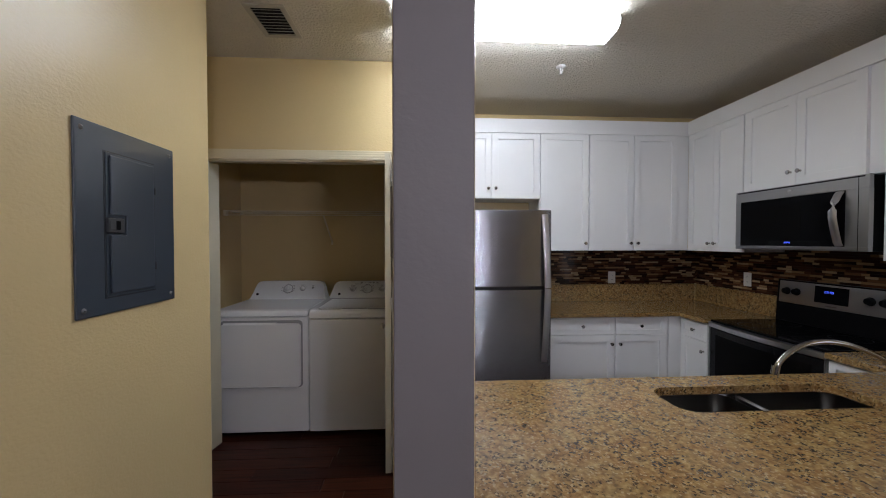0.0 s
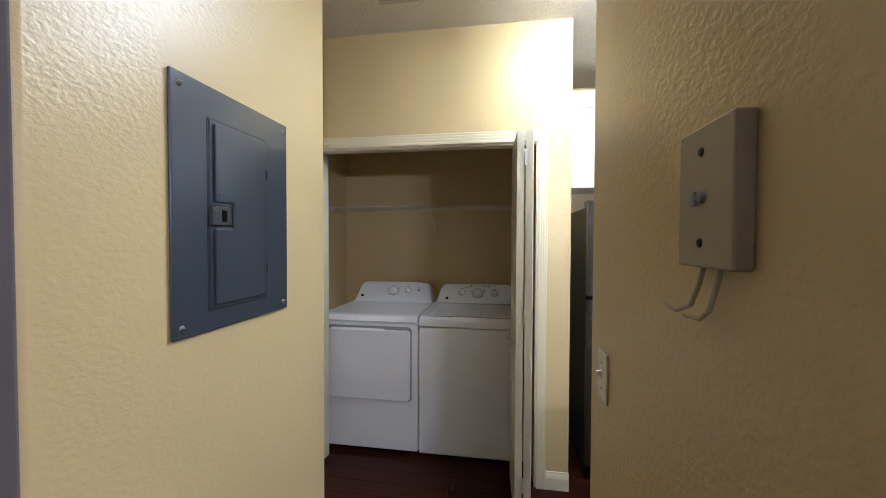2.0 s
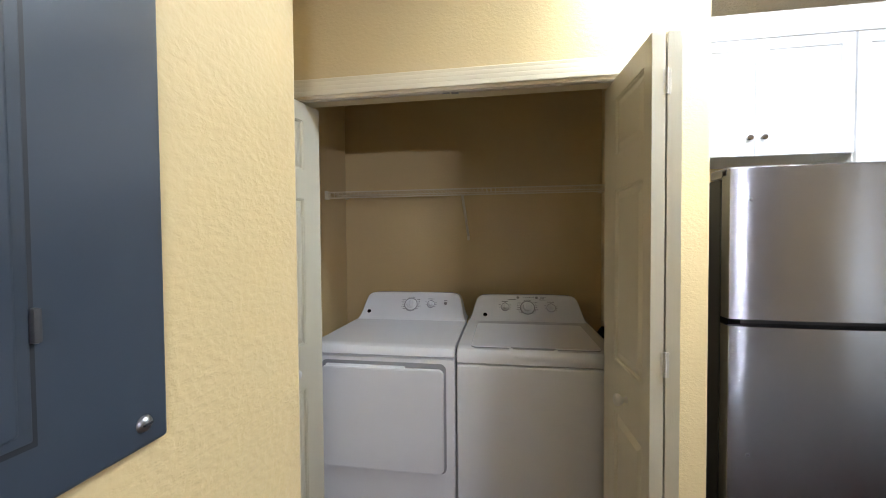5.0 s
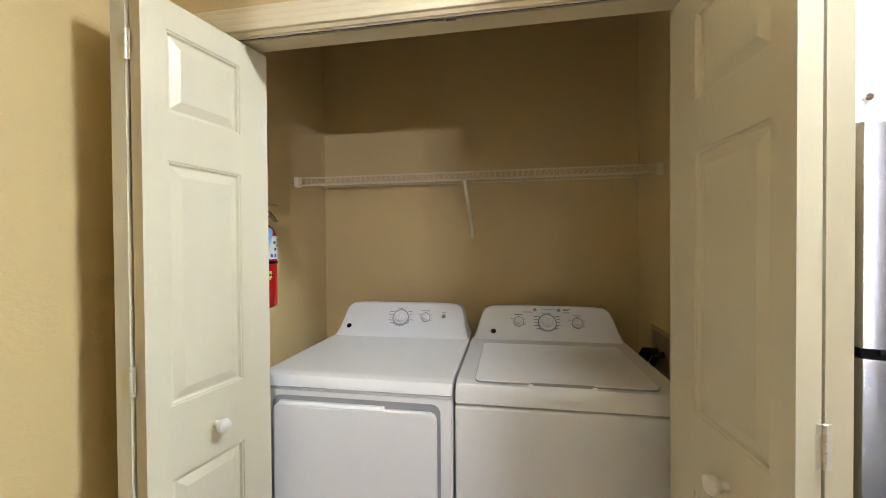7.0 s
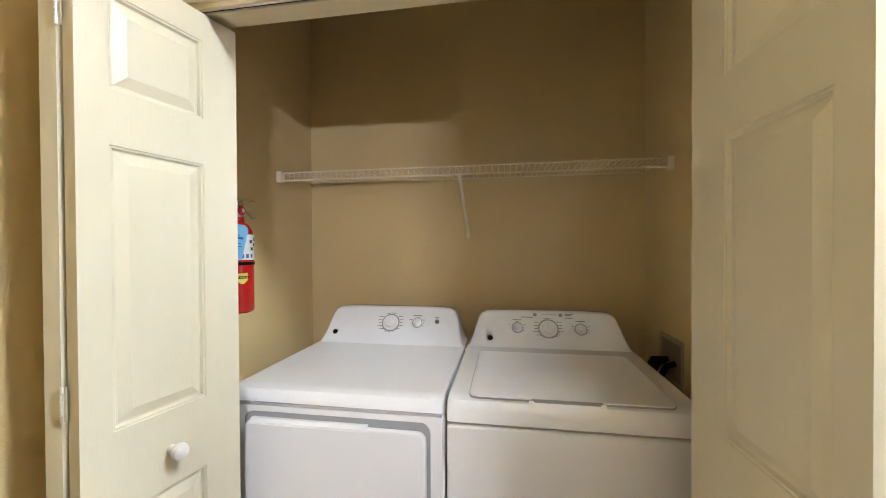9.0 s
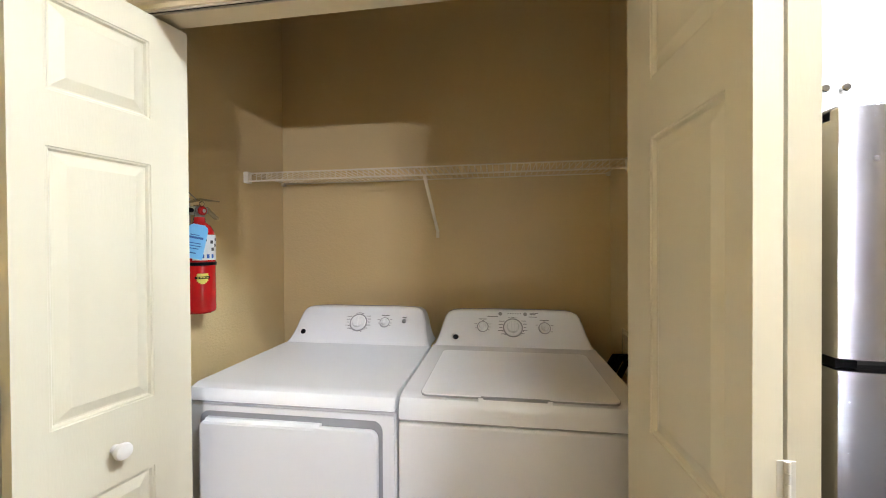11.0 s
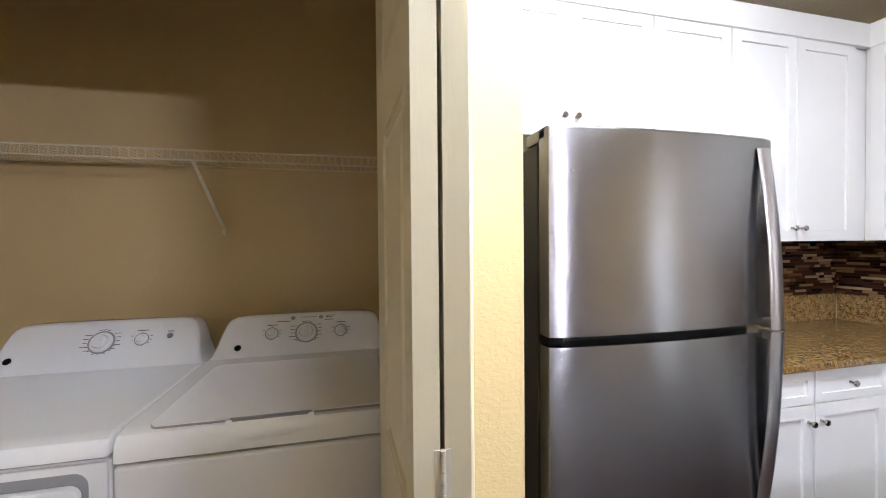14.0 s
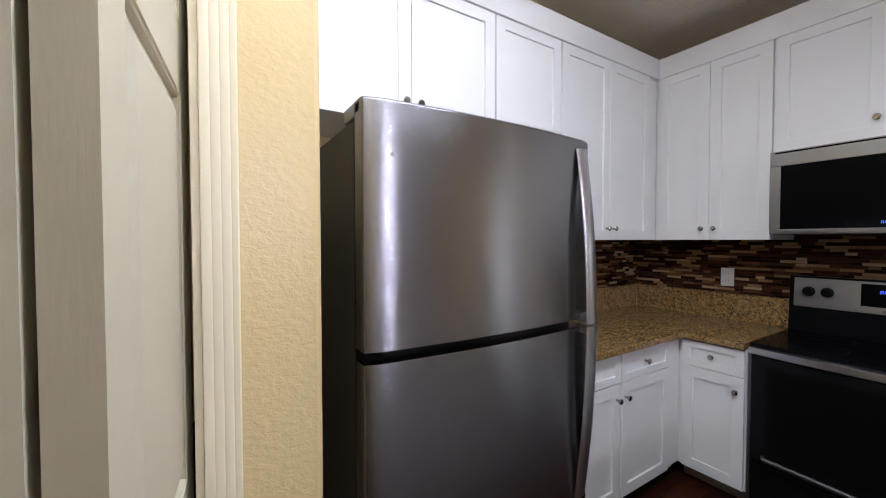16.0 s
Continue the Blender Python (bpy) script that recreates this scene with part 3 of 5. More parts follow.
# ---- light switch and intercom on the stub wall ----
def light_switch():
    X, yc, zc = 0.168, 1.463, 1.148
    e = thing("light_switch", (X, yc, zc - 0.058), "white toggle light switch on the beige wall", "light switch")

    def w(bm):
        return moved(bm, pose(-X, -yc, -(zc - 0.058)))
    part("plate", w(box(X - 0.006, X, yc - 0.037, yc + 0.037, zc - 0.058, zc + 0.058, 0.0035, 3)), SWITCH, e)
    part("toggle", w(prism([(X - 0.006, zc - 0.006), (X - 0.018, zc + 0.004), (X - 0.018, zc + 0.010), (X - 0.006, zc + 0.012)], "y", yc - 0.005, yc + 0.005)), SWITCH, e)
    part("toggle_surround", w(box(X - 0.0072, X - 0.0055, yc - 0.008, yc + 0.008, zc - 0.017, zc + 0.017, 0.001, 1)), SWITCH, e)
    for s in (-1, 1):
        part("screw", w(lathe([(0, 0.0015), (0.003, 0.001), (0.0035, 0)], 12, pose(X - 0.006, yc, zc + s * 0.030, 0, -90))), ZINC, e)


light_switch()


def intercom():
    X, y0, y1, z0, z1 = 0.168, 0.928, 1.044, 1.437, 1.596
    e = thing("wall_intercom", (X, (y0 + y1) / 2, z0), "aged plastic door intercom with dangling wires on the wall", "intercom")

    def w(bm):
        return moved(bm, pose(-X, -(y0 + y1) / 2, -z0))
    part("housing", w(box(X - 0.021, X, y0, y1, z0, z1, 0.004, 3)), INTERCOM, e)
    for z in (z0 + 0.028, z1 - 0.030):
        part("screw", w(lathe([(0, 0.003), (0.004, 0.002), (0.0055, 0)], 14, pose(X - 0.021, (y0 + y1) / 2 + 0.004, z, 0, -90))), GROOVE, e)
    part("button", w(join(lathe([(0, 0.006), (0.006, 0.005), (0.008, 0)], 16, pose(X - 0.021, 0.985, 1.516, 0, -90)), box(X - 0.025, X - 0.021, 0.996, 1.008, 1.506, 1.524, 0.002))), STEEL_DARK, e)
    part("wire", w(tube([(X - 0.012, 1.0, z0), (X - 0.016, 1.0, z0 - 0.02), (X - 0.02, 1.01, z0 - 0.045), (X - 0.02, 1.045, z0 - 0.058), (X - 0.018, 1.082, z0 - 0.056)], 0.0028)), INTERCOM, e)
    part("wire", w(tube([(X - 0.012, 0.965, z0), (X - 0.016, 0.965, z0 - 0.02), (X - 0.02, 0.97, z0 - 0.045), (X - 0.02, 0.99, z0 - 0.058), (X - 0.02, 1.025, z0 - 0.060)], 0.0028)), INTERCOM, e)


intercom()


# ---- ceiling things ----
def ceiling_light():
    x0, x1, y0, y1 = 0.06, 1.325, 2.140, 2.372
    yc = (y0 + y1) / 2
    e = thing("ceiling_light", ((x0 + x1) / 2, yc, CEIL), "lit fluorescent wraparound light on the kitchen ceiling", "ceiling light")

    def w(bm):
        return moved(bm, pose(-(x0 + x1) / 2, -yc, -CEIL))
    part("pan", w(box(x0 + 0.01, x1 - 0.01, yc - 0.075, yc + 0.075, CEIL - 0.03, CEIL, 0.004)), SWITCH, e)
    half = (y1 - y0) / 2
    prof = [(yc + half * u, CEIL - 0.004 - 0.076 * v) for u, v in ((-0.85, 0.0), (-1.0, 0.35), (-0.98, 0.62), (-0.78, 0.90), (-0.5, 1.0), (0.5, 1.0), (0.78, 0.90), (0.98, 0.62), (1.0, 0.35), (0.85, 0.0))]
    part("diffuser", w(prism(prof, "x", x0 + 0.006, x1 - 0.006)), DIFFUSER, e, "glowing ribbed acrylic diffuser")
    big = [(yc + (y - yc) * 1.015, CEIL + (z - CEIL) * 1.03) for y, z in prof]
    for a, c in ((x0, x0 + 0.006), (x1 - 0.006, x1)):
        part("end_cap", w(prism(big, "x", a, c)), SWITCH, e)


ceiling_light()


def ceiling_vent():
    x0, x1, y0, y1 = -0.735, -0.515, 2.185, 2.515
    z = CEIL
    e = thing("ceiling_vent", ((x0 + x1) / 2, (y0 + y1) / 2, z), "painted metal air supply grille in the hall ceiling", "ceiling vent")

    def w(bm):
        return moved(bm, pose(-(x0 + x1) / 2, -(y0 + y1) / 2, -z))
    b = 0.030
    part("frame", w(join(box(x0, x1, y0, y0 + b, z - 0.008, z, 0.003), box(x0, x1, y1 - b, y1, z - 0.008, z, 0.003),
                         box(x0, x0 + b, y0 + b, y1 - b, z - 0.008, z, 0.003), box(x1 - b, x1, y0 + b, y1 - b, z - 0.008, z, 0.003))), VENT_PAINT, e)
    part("backing", w(box(x0 + b, x1 - b, y0 + b, y1 - b, z - 0.0015, z)), DARK_VOID, e, "dark duct behind the slats")
    n = 9
    for k in range(n):
        y = y0 + b + (k + 0.5) * (y1 - y0 - 2 * b) / n
        s = part("slat", moved(box(-(x1 - x0) / 2 + b, (x1 - x0) / 2 - b, -0.010, 0.010, -0.0008, 0.0008), pose(0, y - (y0 + y1) / 2, -0.007, 35)), VENT_PAINT, e)


ceiling_vent()


def sprinkler():
    e = thing("ceiling_sprinkler", (1.235, 2.80, CEIL), "small white fire sprinkler on the kitchen ceiling", "sprinkler")
    part("escutcheon", lathe([(0, -0.012), (0.020, -0.011), (0.034, -0.005), (0.038, 0.0)], 24), SWITCH, e)
    part("head", join(lathe([(0, -0.05), (0.005, -0.05), (0.006, -0.01)], 12), lathe([(0, -0.056), (0.014, -0.055), (0.014, -0.052), (0, -0.051)], 16)), SWITCH, e)
    part("yoke", tube([(-0.008, 0, -0.012), (-0.011, 0, -0.03), (-0.004, 0, -0.05)], 0.002, 6), SWITCH, e)
    part("yoke", tube([(0.008, 0, -0.012), (0.011, 0, -0.03), (0.004, 0, -0.05)], 0.002, 6), SWITCH, e)


sprinkler()


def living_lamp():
    """Assumed, unseen two-globe living room lamp, whose cool light falls through the hall into the closet."""
    # the fixture is added; only its light patch in the closet places it
    e = thing("assumed_pendant_light", (0.807, -1.35, CEIL), "added unseen two-globe living room ceiling light", "ceiling light")
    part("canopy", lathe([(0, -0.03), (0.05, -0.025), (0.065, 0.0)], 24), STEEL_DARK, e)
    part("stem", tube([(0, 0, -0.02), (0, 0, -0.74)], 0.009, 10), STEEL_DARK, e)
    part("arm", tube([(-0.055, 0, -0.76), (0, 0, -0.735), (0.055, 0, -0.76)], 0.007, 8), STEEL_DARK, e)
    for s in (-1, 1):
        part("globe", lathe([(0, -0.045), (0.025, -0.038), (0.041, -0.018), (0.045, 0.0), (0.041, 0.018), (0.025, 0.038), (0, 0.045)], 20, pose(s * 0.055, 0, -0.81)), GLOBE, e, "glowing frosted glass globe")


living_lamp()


# ---- laundry closet ----
def plane_text_bars(name, rows, m, mat, parent, label=""):
    """Small printed bars (u0, u1, v0, v1) on a plane given by m."""
    return tagged(part(name, join(*[moved(box(a, b, c, d, 0, 0.0006), m) for a, b, c, d in rows]), mat, parent, label), kind="stuff")


def arch_console(w, depth_bottom, z0, z1, y0, y1, inset):
    """Console hood: narrower and rounded at the top, face leaning back from (y0, z0) to (y1, z1)."""
    bm = bmesh.new()
    outline = [(0.0, 0.0), (0.007, 0.05), (0.016, 0.15), (0.027, 0.36), (inset * 0.68, 0.62), (inset * 0.86, 0.80), (inset * 1.08, 0.905), (inset * 1.45, 0.965), (inset * 2.1, 0.988), (inset * 3.6, 1.0)]
    full = outline + [(w - u, v) for u, v in reversed(outline)]
    fr, bk = [], []
    for u, v in full:
        z = z0 + (z1 - z0) * v
        curve = v ** 0.7 if v > 0 else 0
        fr.append(bm.verts.new((u, y0 + (y1 - y0) * curve, z)))
        bk.append(bm.verts.new((u, depth_bottom, z0 + (z - z0) * 0.96)))
    n = len(full)
    half = len(outline)
    for k in range(half - 1):
        bm.faces.new((fr[k], fr[k + 1], fr[n - 2 - k], fr[n - 1 - k]))
        bm.faces.new((bk[k], bk[n - 1 - k], bk[n - 2 - k], bk[k + 1]))
    for k in range(n - 1):
        bm.faces.new((fr[k], bk[k], bk[k + 1], fr[k + 1]))
    bm.faces.new((fr[n - 1], bk[n - 1], bk[0], fr[0]))
    bmesh.ops.recalc_face_normals(bm, faces=bm.faces)
    edges = [e for e in bm.edges if len(e.link_faces) == 2 and e.calc_face_angle() > 0.7]
    bmesh.ops.bevel(bm, geom=edges, offset=0.012, segments=3, profile=0.5, affect="EDGES")
    return bm


def dial(r, d, m, parent, name="dial", pointer=True):
    k = part(name, lathe([(0, d), (r * 0.55, d), (r * 0.62, d * 0.92), (r * 0.70, d * 0.45), (r * 0.92, d * 0.35), (r, d * 0.15), (r, 0)], 28, m), ENAMEL, parent)
    part("rim", lathe([(r * 1.0, 0.0005), (r * 1.02, 0.0024), (r * 1.13, 0.0024), (r * 1.16, 0.0)], 28, m), RECESS, k, "thin grey dial rim")
    if pointer:
        part("grip", moved(box(-r * 0.16, r * 0.16, -r * 0.62, r * 0.62, d * 0.4, d * 1.25, 0.003), m), ENAMEL, k)
    return k


def dial_print(r):
    """Words round a dial as short level bars, denser round the large one."""
    if r < 0.03:
        return [(-0.019, 0.019, r + 0.012, r + 0.0145), (-r - 0.015, -r - 0.005, 0.013, 0.0148), (r + 0.004, r + 0.014, 0.012, 0.0138), (-0.004, 0.004, r + 0.005, r + 0.0068),
                (r + 0.006, r + 0.012, -0.003, -0.0012), (r + 0.002, r + 0.009, -0.016, -0.0142), (-r - 0.010, -r - 0.006, -0.005, -0.0032)]
    bars = []
    for k, reach in enumerate((0.016, 0.022, 0.013, 0.018, 0.024)):
        z = -0.030 + 0.0145 * k
        near = math.sqrt(max(0.0, (r + 0.008) ** 2 - z * z))
        bars += [(-near - reach, -near, z, z + 0.0021), (near, near + reach * 0.85, z + 0.003, z + 0.0051)]
    for k in range(7):
        a = radians(200 + 140 * k / 6)
        cx, cz = (r + 0.009) * math.cos(a), (r + 0.009) * math.sin(a)
        bars.append((cx - 0.0026, cx + 0.0026, cz - 0.0011, cz + 0.0011))
    return bars + [(-0.020, -0.010, r + 0.007, r + 0.009), (-0.007, 0.007, r + 0.009, r + 0.0112), (0.010, 0.020, r + 0.007, r + 0.009)]


def machine_top(w, y0, y1, z_front, z_back, lip):
    """Top deck with a rounded front roll."""
    prof = [(y0 + 0.006, z_front - lip), (y0, z_front - lip + 0.008), (y0 + 0.002, z_front - 0.030), (y0 + 0.014, z_front - 0.010), (y0 + 0.045, z_front), (y1, z_back), (y1, z_front - lip)]
    return prism(prof, "x", 0, w, 0.010)


def console_plane(z, y0, y1, z0, z1):
    """Place and lean of the console's face at height z."""
    v = ((z - z0) / (z1 - z0))
    y = y0 + (y1 - y0) * max(v, 0) ** 0.7
    return y, -math.degrees(math.atan2(y1 - y0, z1 - z0)) * 0.85


def dryer():
    w, d = 0.690, 0.74
    e = thing("clothes_dryer", (-1.322, 2.985, 0), "white front-loading clothes dryer with knobs on its back console", "dryer", "laundry machines")
    part("cabinet", box(0, w, 0.012, d, 0.03, 0.903, 0.008, 3), ENAMEL_SIDE, e)
    part("toe_base", box(0.03, w - 0.03, 0.05, d - 0.03, 0.0, 0.03), BLACK, e)
    part("front_panel", join(prism([(0.004, 0.035), (w - 0.004, 0.035), (w - 0.004, 0.899), (0.004, 0.899)], "y", 0.004, 0.014, 0.004)), ENAMEL_SIDE, e)
    part("top", machine_top(w, -0.002, 0.60, 0.958, 0.955, 0.053), ENAMEL, e)
    rx0, rx1, rz0, rz1 = 0.048, 0.650, 0.372, 0.880
    # grey plate paints the recess's shade; no hollow is cut
    part("door_recess", join(prism(rounded(rx0, rx1, rz0, rz1, 0.03), "y", 0.0022, 0.0045)), RECESS, e, "grey plate painted for the shade of the door recess")
    door = part("door", prism(rounded(rx0 + 0.010, rx1 - 0.010, rz0 + 0.008, rz1 - 0.022, 0.026), "y", -0.020, 0.003, 0.007), ENAMEL_SIDE, e)
    part("door_grip", prism([(-0.021, rz1 - 0.030), (-0.010, rz1 - 0.016), (0.002, rz1 - 0.016), (0.002, rz1 - 0.030)], "x", rx0 + 0.03, 0.46), ENAMEL, door)
    z0, z1, y0, y1 = 0.945, 1.112, 0.545, 0.665
    part("console", arch_console(w, d, z0, z1, y0, y1, 0.052), ENAMEL, e)
    for x, r, z in ((0.336, 0.037, 1.040), (0.463, 0.021, 1.043)):
        y, tilt = console_plane(z, y0, y1, z0, z1)
        m = pose(x, y - 0.002, z, 90 + tilt, 0, 0)
        dial(r, 0.018, m, e)
        plane_text_bars("dial_marks", dial_print(r), m, INK, e, "small unreadable grey dial marks")
    y, tilt = console_plane(1.05, y0, y1, z0, z1)
    m = pose(0.555, y - 0.001, 1.05, 90 + tilt, 0, 0)
    part("start_button", lathe([(0, 0.007), (0.008, 0.006), (0.0105, 0.0)], 20, m), STEEL_DARK, e)
    plane_text_bars("button_print", [(-0.010, 0.010, 0.016, 0.019)], m, INK, e)
    y, tilt = console_plane(0.997, y0, y1, z0, z1)
    part("badge", lathe([(0, 0.003), (0.011, 0.0025), (0.0125, 0.0)], 24, pose(0.073, y - 0.001, 0.997, 90 + tilt)), BLACK, e, "small round dark badge")
    return e


def washer():
    w, d = 0.690, 0.74
    e = thing("clothes_washer", (-0.624, 2.985, 0), "white top-loading washing machine with closed lid", "washing machine", "laundry machines")
    part("cabinet", box(0, w, -0.001, d, 0.03, 0.884, 0.010, 3), ENAMEL_SIDE, e)
    part("toe_base", box(0.03, w - 0.03, 0.05, d - 0.03, 0.0, 0.03), BLACK, e)
    part("top", machine_top(w, -0.004, 0.60, 0.962, 0.962, 0.076), ENAMEL, e)
    lid_pts = rounded(0.064, 0.626, 0.016, 0.482, 0.026)
    part("lid_gap", prism(rounded(0.0618, 0.6282, 0.0148, 0.4845, 0.028), "z", 0.957, 0.9624), RECESS, e, "grey gap round the lid")
    part("lid", prism(lid_pts, "z", 0.956, 0.9662, 0.0025), ENAMEL_SIDE, e)
    scoop = bmesh.new()
    n = 16
    rows = []
    for yy, zz, half in ((0.0110, 0.9620, 0.104), (0.0010, 0.9500, 0.102), (-0.0050, 0.9360, 0.092), (-0.0068, 0.9250, 0.074), (-0.0062, 0.9170, 0.046)):
        rows.append([scoop.verts.new((0.338 + (2 * k / n - 1) * half, yy, zz)) for k in range(n + 1)])
    for a, c in zip(rows, rows[1:]):
        for k in range(n):
            scoop.faces.new((a[k], c[k], c[k + 1], a[k + 1]))
    part("finger_scoop", scoop, ENAMEL, e)
    # grey wedge paints the shade of the slot
    part("scoop_shadow", prism([(0.250, 0.008), (0.426, 0.008), (0.434, 0.0158), (0.242, 0.0158)], "z", 0.9565, 0.9655), RECESS, e, "grey wedge painted for the shaded finger slot under the lid")
    z0, z1, y0, y1 = 0.950, 1.106, 0.545, 0.665
    part("console", arch_console(w, d, z0, z1, y0, y1, 0.056), ENAMEL, e)
    for x, r, z in ((0.352, 0.038, 1.034), (0.220, 0.022, 1.036), (0.488, 0.023, 1.035)):
        y, tilt = console_plane(z, y0, y1, z0, z1)
        m = pose(x, y - 0.002, z, 90 + tilt, 0, 0)
        dial(r, 0.018, m, e)
        if r > 0.03:
            plane_text_bars("dial_marks", dial_print(r) + [(-0.115, -0.065, 0.050, 0.0525), (0.07, 0.105, 0.050, 0.0525)], m, INK, e, "small unreadable grey dial marks")
            lights = [(-0.022 + 0.011 * k, -0.018 + 0.011 * k, 0.064, 0.068) for k in range(6)]
            plane_text_bars("indicator_marks", lights + [(0.075, 0.10, 0.061, 0.064), (0.075, 0.11, 0.068, 0.070)], m, INK, e)
            for u in (-0.055, 0.055):
                part("indicator_ring", lathe([(0, 0.001), (0.0085, 0.001), (0.0085, 0)], 18, m @ pose(u, 0.064, 0)), STEEL_DARK, e)
        else:
            plane_text_bars("dial_marks", dial_print(r), m, INK, e)
    y, tilt = console_plane(0.993, y0, y1, z0, z1)
    part("badge", lathe([(0, 0.003), (0.011, 0.0025), (0.0125, 0.0)], 24, pose(0.102, y - 0.001, 0.993, 90 + tilt)), BLACK, e, "small round dark badge")
    return e


dryer()
washer()


def wire_shelf():
    x0, x1 = -1.510, 0.203
    yf, yb, zt, zl = 3.535, 3.848, 1.742, 1.706
    e = thing("wire_shelf", ((x0 + x1) / 2, BACK, zt), "white vinyl-coated wire shelf on the closet wall", "wire shelf")
    ox, oy, oz = (x0 + x1) / 2, BACK, zt

    def w(bm):
        return moved(bm, pose(-ox, -oy, -oz))

    def rod(a, c, r=0.0026):
        return tube([a, c], r, 6)
    part("front_top_rail", w(rod((x0, yf, zt), (x1, yf, zt), 0.0036)), WIRE, e)
    part("front_lower_rail", w(rod((x0, yf - 0.002, zl), (x1, yf - 0.002, zl), 0.0036)), WIRE, e)
    part("back_rail", w(rod((x0, yb, zt), (x1, yb, zt), 0.0032)), WIRE, e)
    part("middle_rail", w(rod((x0, (yf + yb) / 2, zt - 0.004), (x1, (yf + yb) / 2, zt - 0.004), 0.003)), WIRE, e)
    n = 66
    for k in range(n):
        x = x0 + (k + 0.5) * (x1 - x0) / n
        part("cross_wire", w(tube([(x, yb, zt + 0.003), (x, yf + 0.002, zt + 0.003), (x, yf - 0.0055, zt - 0.003), (x, yf - 0.0055, zl)], 0.0016, 5)), WIRE, e)
    for x, s in ((x0, 1), (x1, -1)):
        part("end_bracket", w(box(min(x, x + s * 0.024), max(x, x + s * 0.024), yf - 0.010, yf + 0.020, zl - 0.008, zt + 0.008, 0.003)), WIRE, e)
        part("back_clip", w(box(min(x, x + s * 0.02), max(x, x + s * 0.02), yb - 0.014, yb + 0.006, zt - 0.012, zt + 0.006, 0.003)), WIRE, e)
    part("support_brace", w(tube([(-0.652, yf + 0.004, zl + 0.002), (-0.648, 3.70, 1.585), (-0.645, BACK - 0.006, 1.470)], 0.006, 8, flat=(0.008, 0.003))), WIRE, e)
    part("brace_foot", w(box(-0.653, -0.637, BACK - 0.006, BACK - 0.0005, 1.438, 1.482, 0.002)), WIRE, e)


wire_shelf()


def fire_extinguisher():
    cx, cy, zb = -1.455, 3.200, 1.150
    e = thing("fire_extinguisher", (cx, cy, zb), "red fire extinguisher hung on the closet wall with a blue tag", "fire extinguisher")
    r = 0.052
    part("cylinder", lathe([(0, 0.006), (0.030, 0.002), (r - 0.010, 0.0), (r - 0.002, 0.006), (r, 0.016), (r, 0.285), (r * 0.92, 0.310), (r * 0.70, 0.330), (r * 0.40, 0.343), (0.019, 0.348), (0.019, 0.362), (0, 0.362)], 40), RED, e)
    part("band", lathe([(r + 0.0004, 0.180), (r + 0.0028, 0.181), (r + 0.0028, 0.192), (r + 0.0004, 0.193)], 40), BLACK, e, "black strap round the cylinder")

    def wrap(a0, a1, z0, z1, lift):
        bm = bmesh.new()
        n = 14
        lo = [bm.verts.new(((r + lift) * math.cos(a0 + (a1 - a0) * k / n), (r + lift) * math.sin(a0 + (a1 - a0) * k / n), z0)) for k in range(n + 1)]
        hi = [bm.verts.new((v.co.x, v.co.y, z1)) for v in lo]
        for k in range(n):
            bm.faces.new((lo[k], lo[k + 1], hi[k + 1], hi[k]))
        return bm
    lab = part("label", wrap(radians(-75), radians(40), 0.200, 0.295, 0.0006), LABEL_PAPER, e, "white printed instruction label")
    part("label_print", join(*[wrap(radians(a), radians(a + 14), z, z + 0.012, 0.0011) for a, z in ((-60, 0.270), (-38, 0.270), (-10, 0.262), (12, 0.250), (-55, 0.245), (-5, 0.235), (15, 0.272))]), INK, lab)
    part("label_pictogram", join(*[wrap(radians(a), radians(a + 11), 0.207, 0.222, 0.0011) for a in (-45, -25, -5)]), BLUE_INK, lab)
    shield = [(0.112, 8), (0.117, 15), (0.123, 20), (0.130, 21), (0.137, 22), (0.144, 20)]
    st = part("sticker", join(*[wrap(radians(-40 - half), radians(-40 + half), z, z + 0.0068, 0.0008) for z, half in shield]), YELLOW, e, "yellow shield sticker with a black band")
    part("sticker_band", wrap(radians(-68), radians(-14), 0.131, 0.140, 0.0013), BLACK, st)
    part("sticker_print", join(*[wrap(radians(a), radians(a + 7), 0.134, 0.137, 0.0016) for a in (-60, -49, -38, -27)]), YELLOW, st)
    part("valve", join(lathe([(0.017, 0.360), (0.017, 0.372), (0.012, 0.376), (0.012, 0.400), (0.0, 0.402)], 20), box(-0.012, 0.012, -0.035, 0.030, 0.376, 0.402, 0.003)), STEEL_DARK, e)
    part("hose_outlet", lathe([(0, 0), (0.008, 0), (0.010, 0.02), (0.010, 0.04), (0, 0.04)], 14, pose(0, -0.03, 0.386, 90)), BLACK, e)
    part("gauge", lathe([(0, 0.012), (0.014, 0.011), (0.017, 0.008), (0.017, 0.0)], 22, pose(0.012, -0.004, 0.386, 0, 90)), RED, e, "red pressure gauge")
    part("gauge_face", lathe([(0, 0.0128), (0.0075, 0.0126), (0.0077, 0.0116)], 20, pose(0.012, -0.004, 0.386, 0, 90)), LABEL_PAPER, e)
    part("carry_handle", prism([(-0.02, 0.398), (0.03, 0.392), (0.088, 0.358), (0.090, 0.366), (0.034, 0.404), (-0.02, 0.408)], "x", -0.010, 0.010, 0.002), CHROME, e)
    part("squeeze_lever", prism([(-0.045, 0.412), (0.0, 0.426), (0.094, 0.430), (0.094, 0.434), (-0.002, 0.434), (-0.047, 0.418)], "x", -0.010, 0.010, 0.001), CHROME, e)
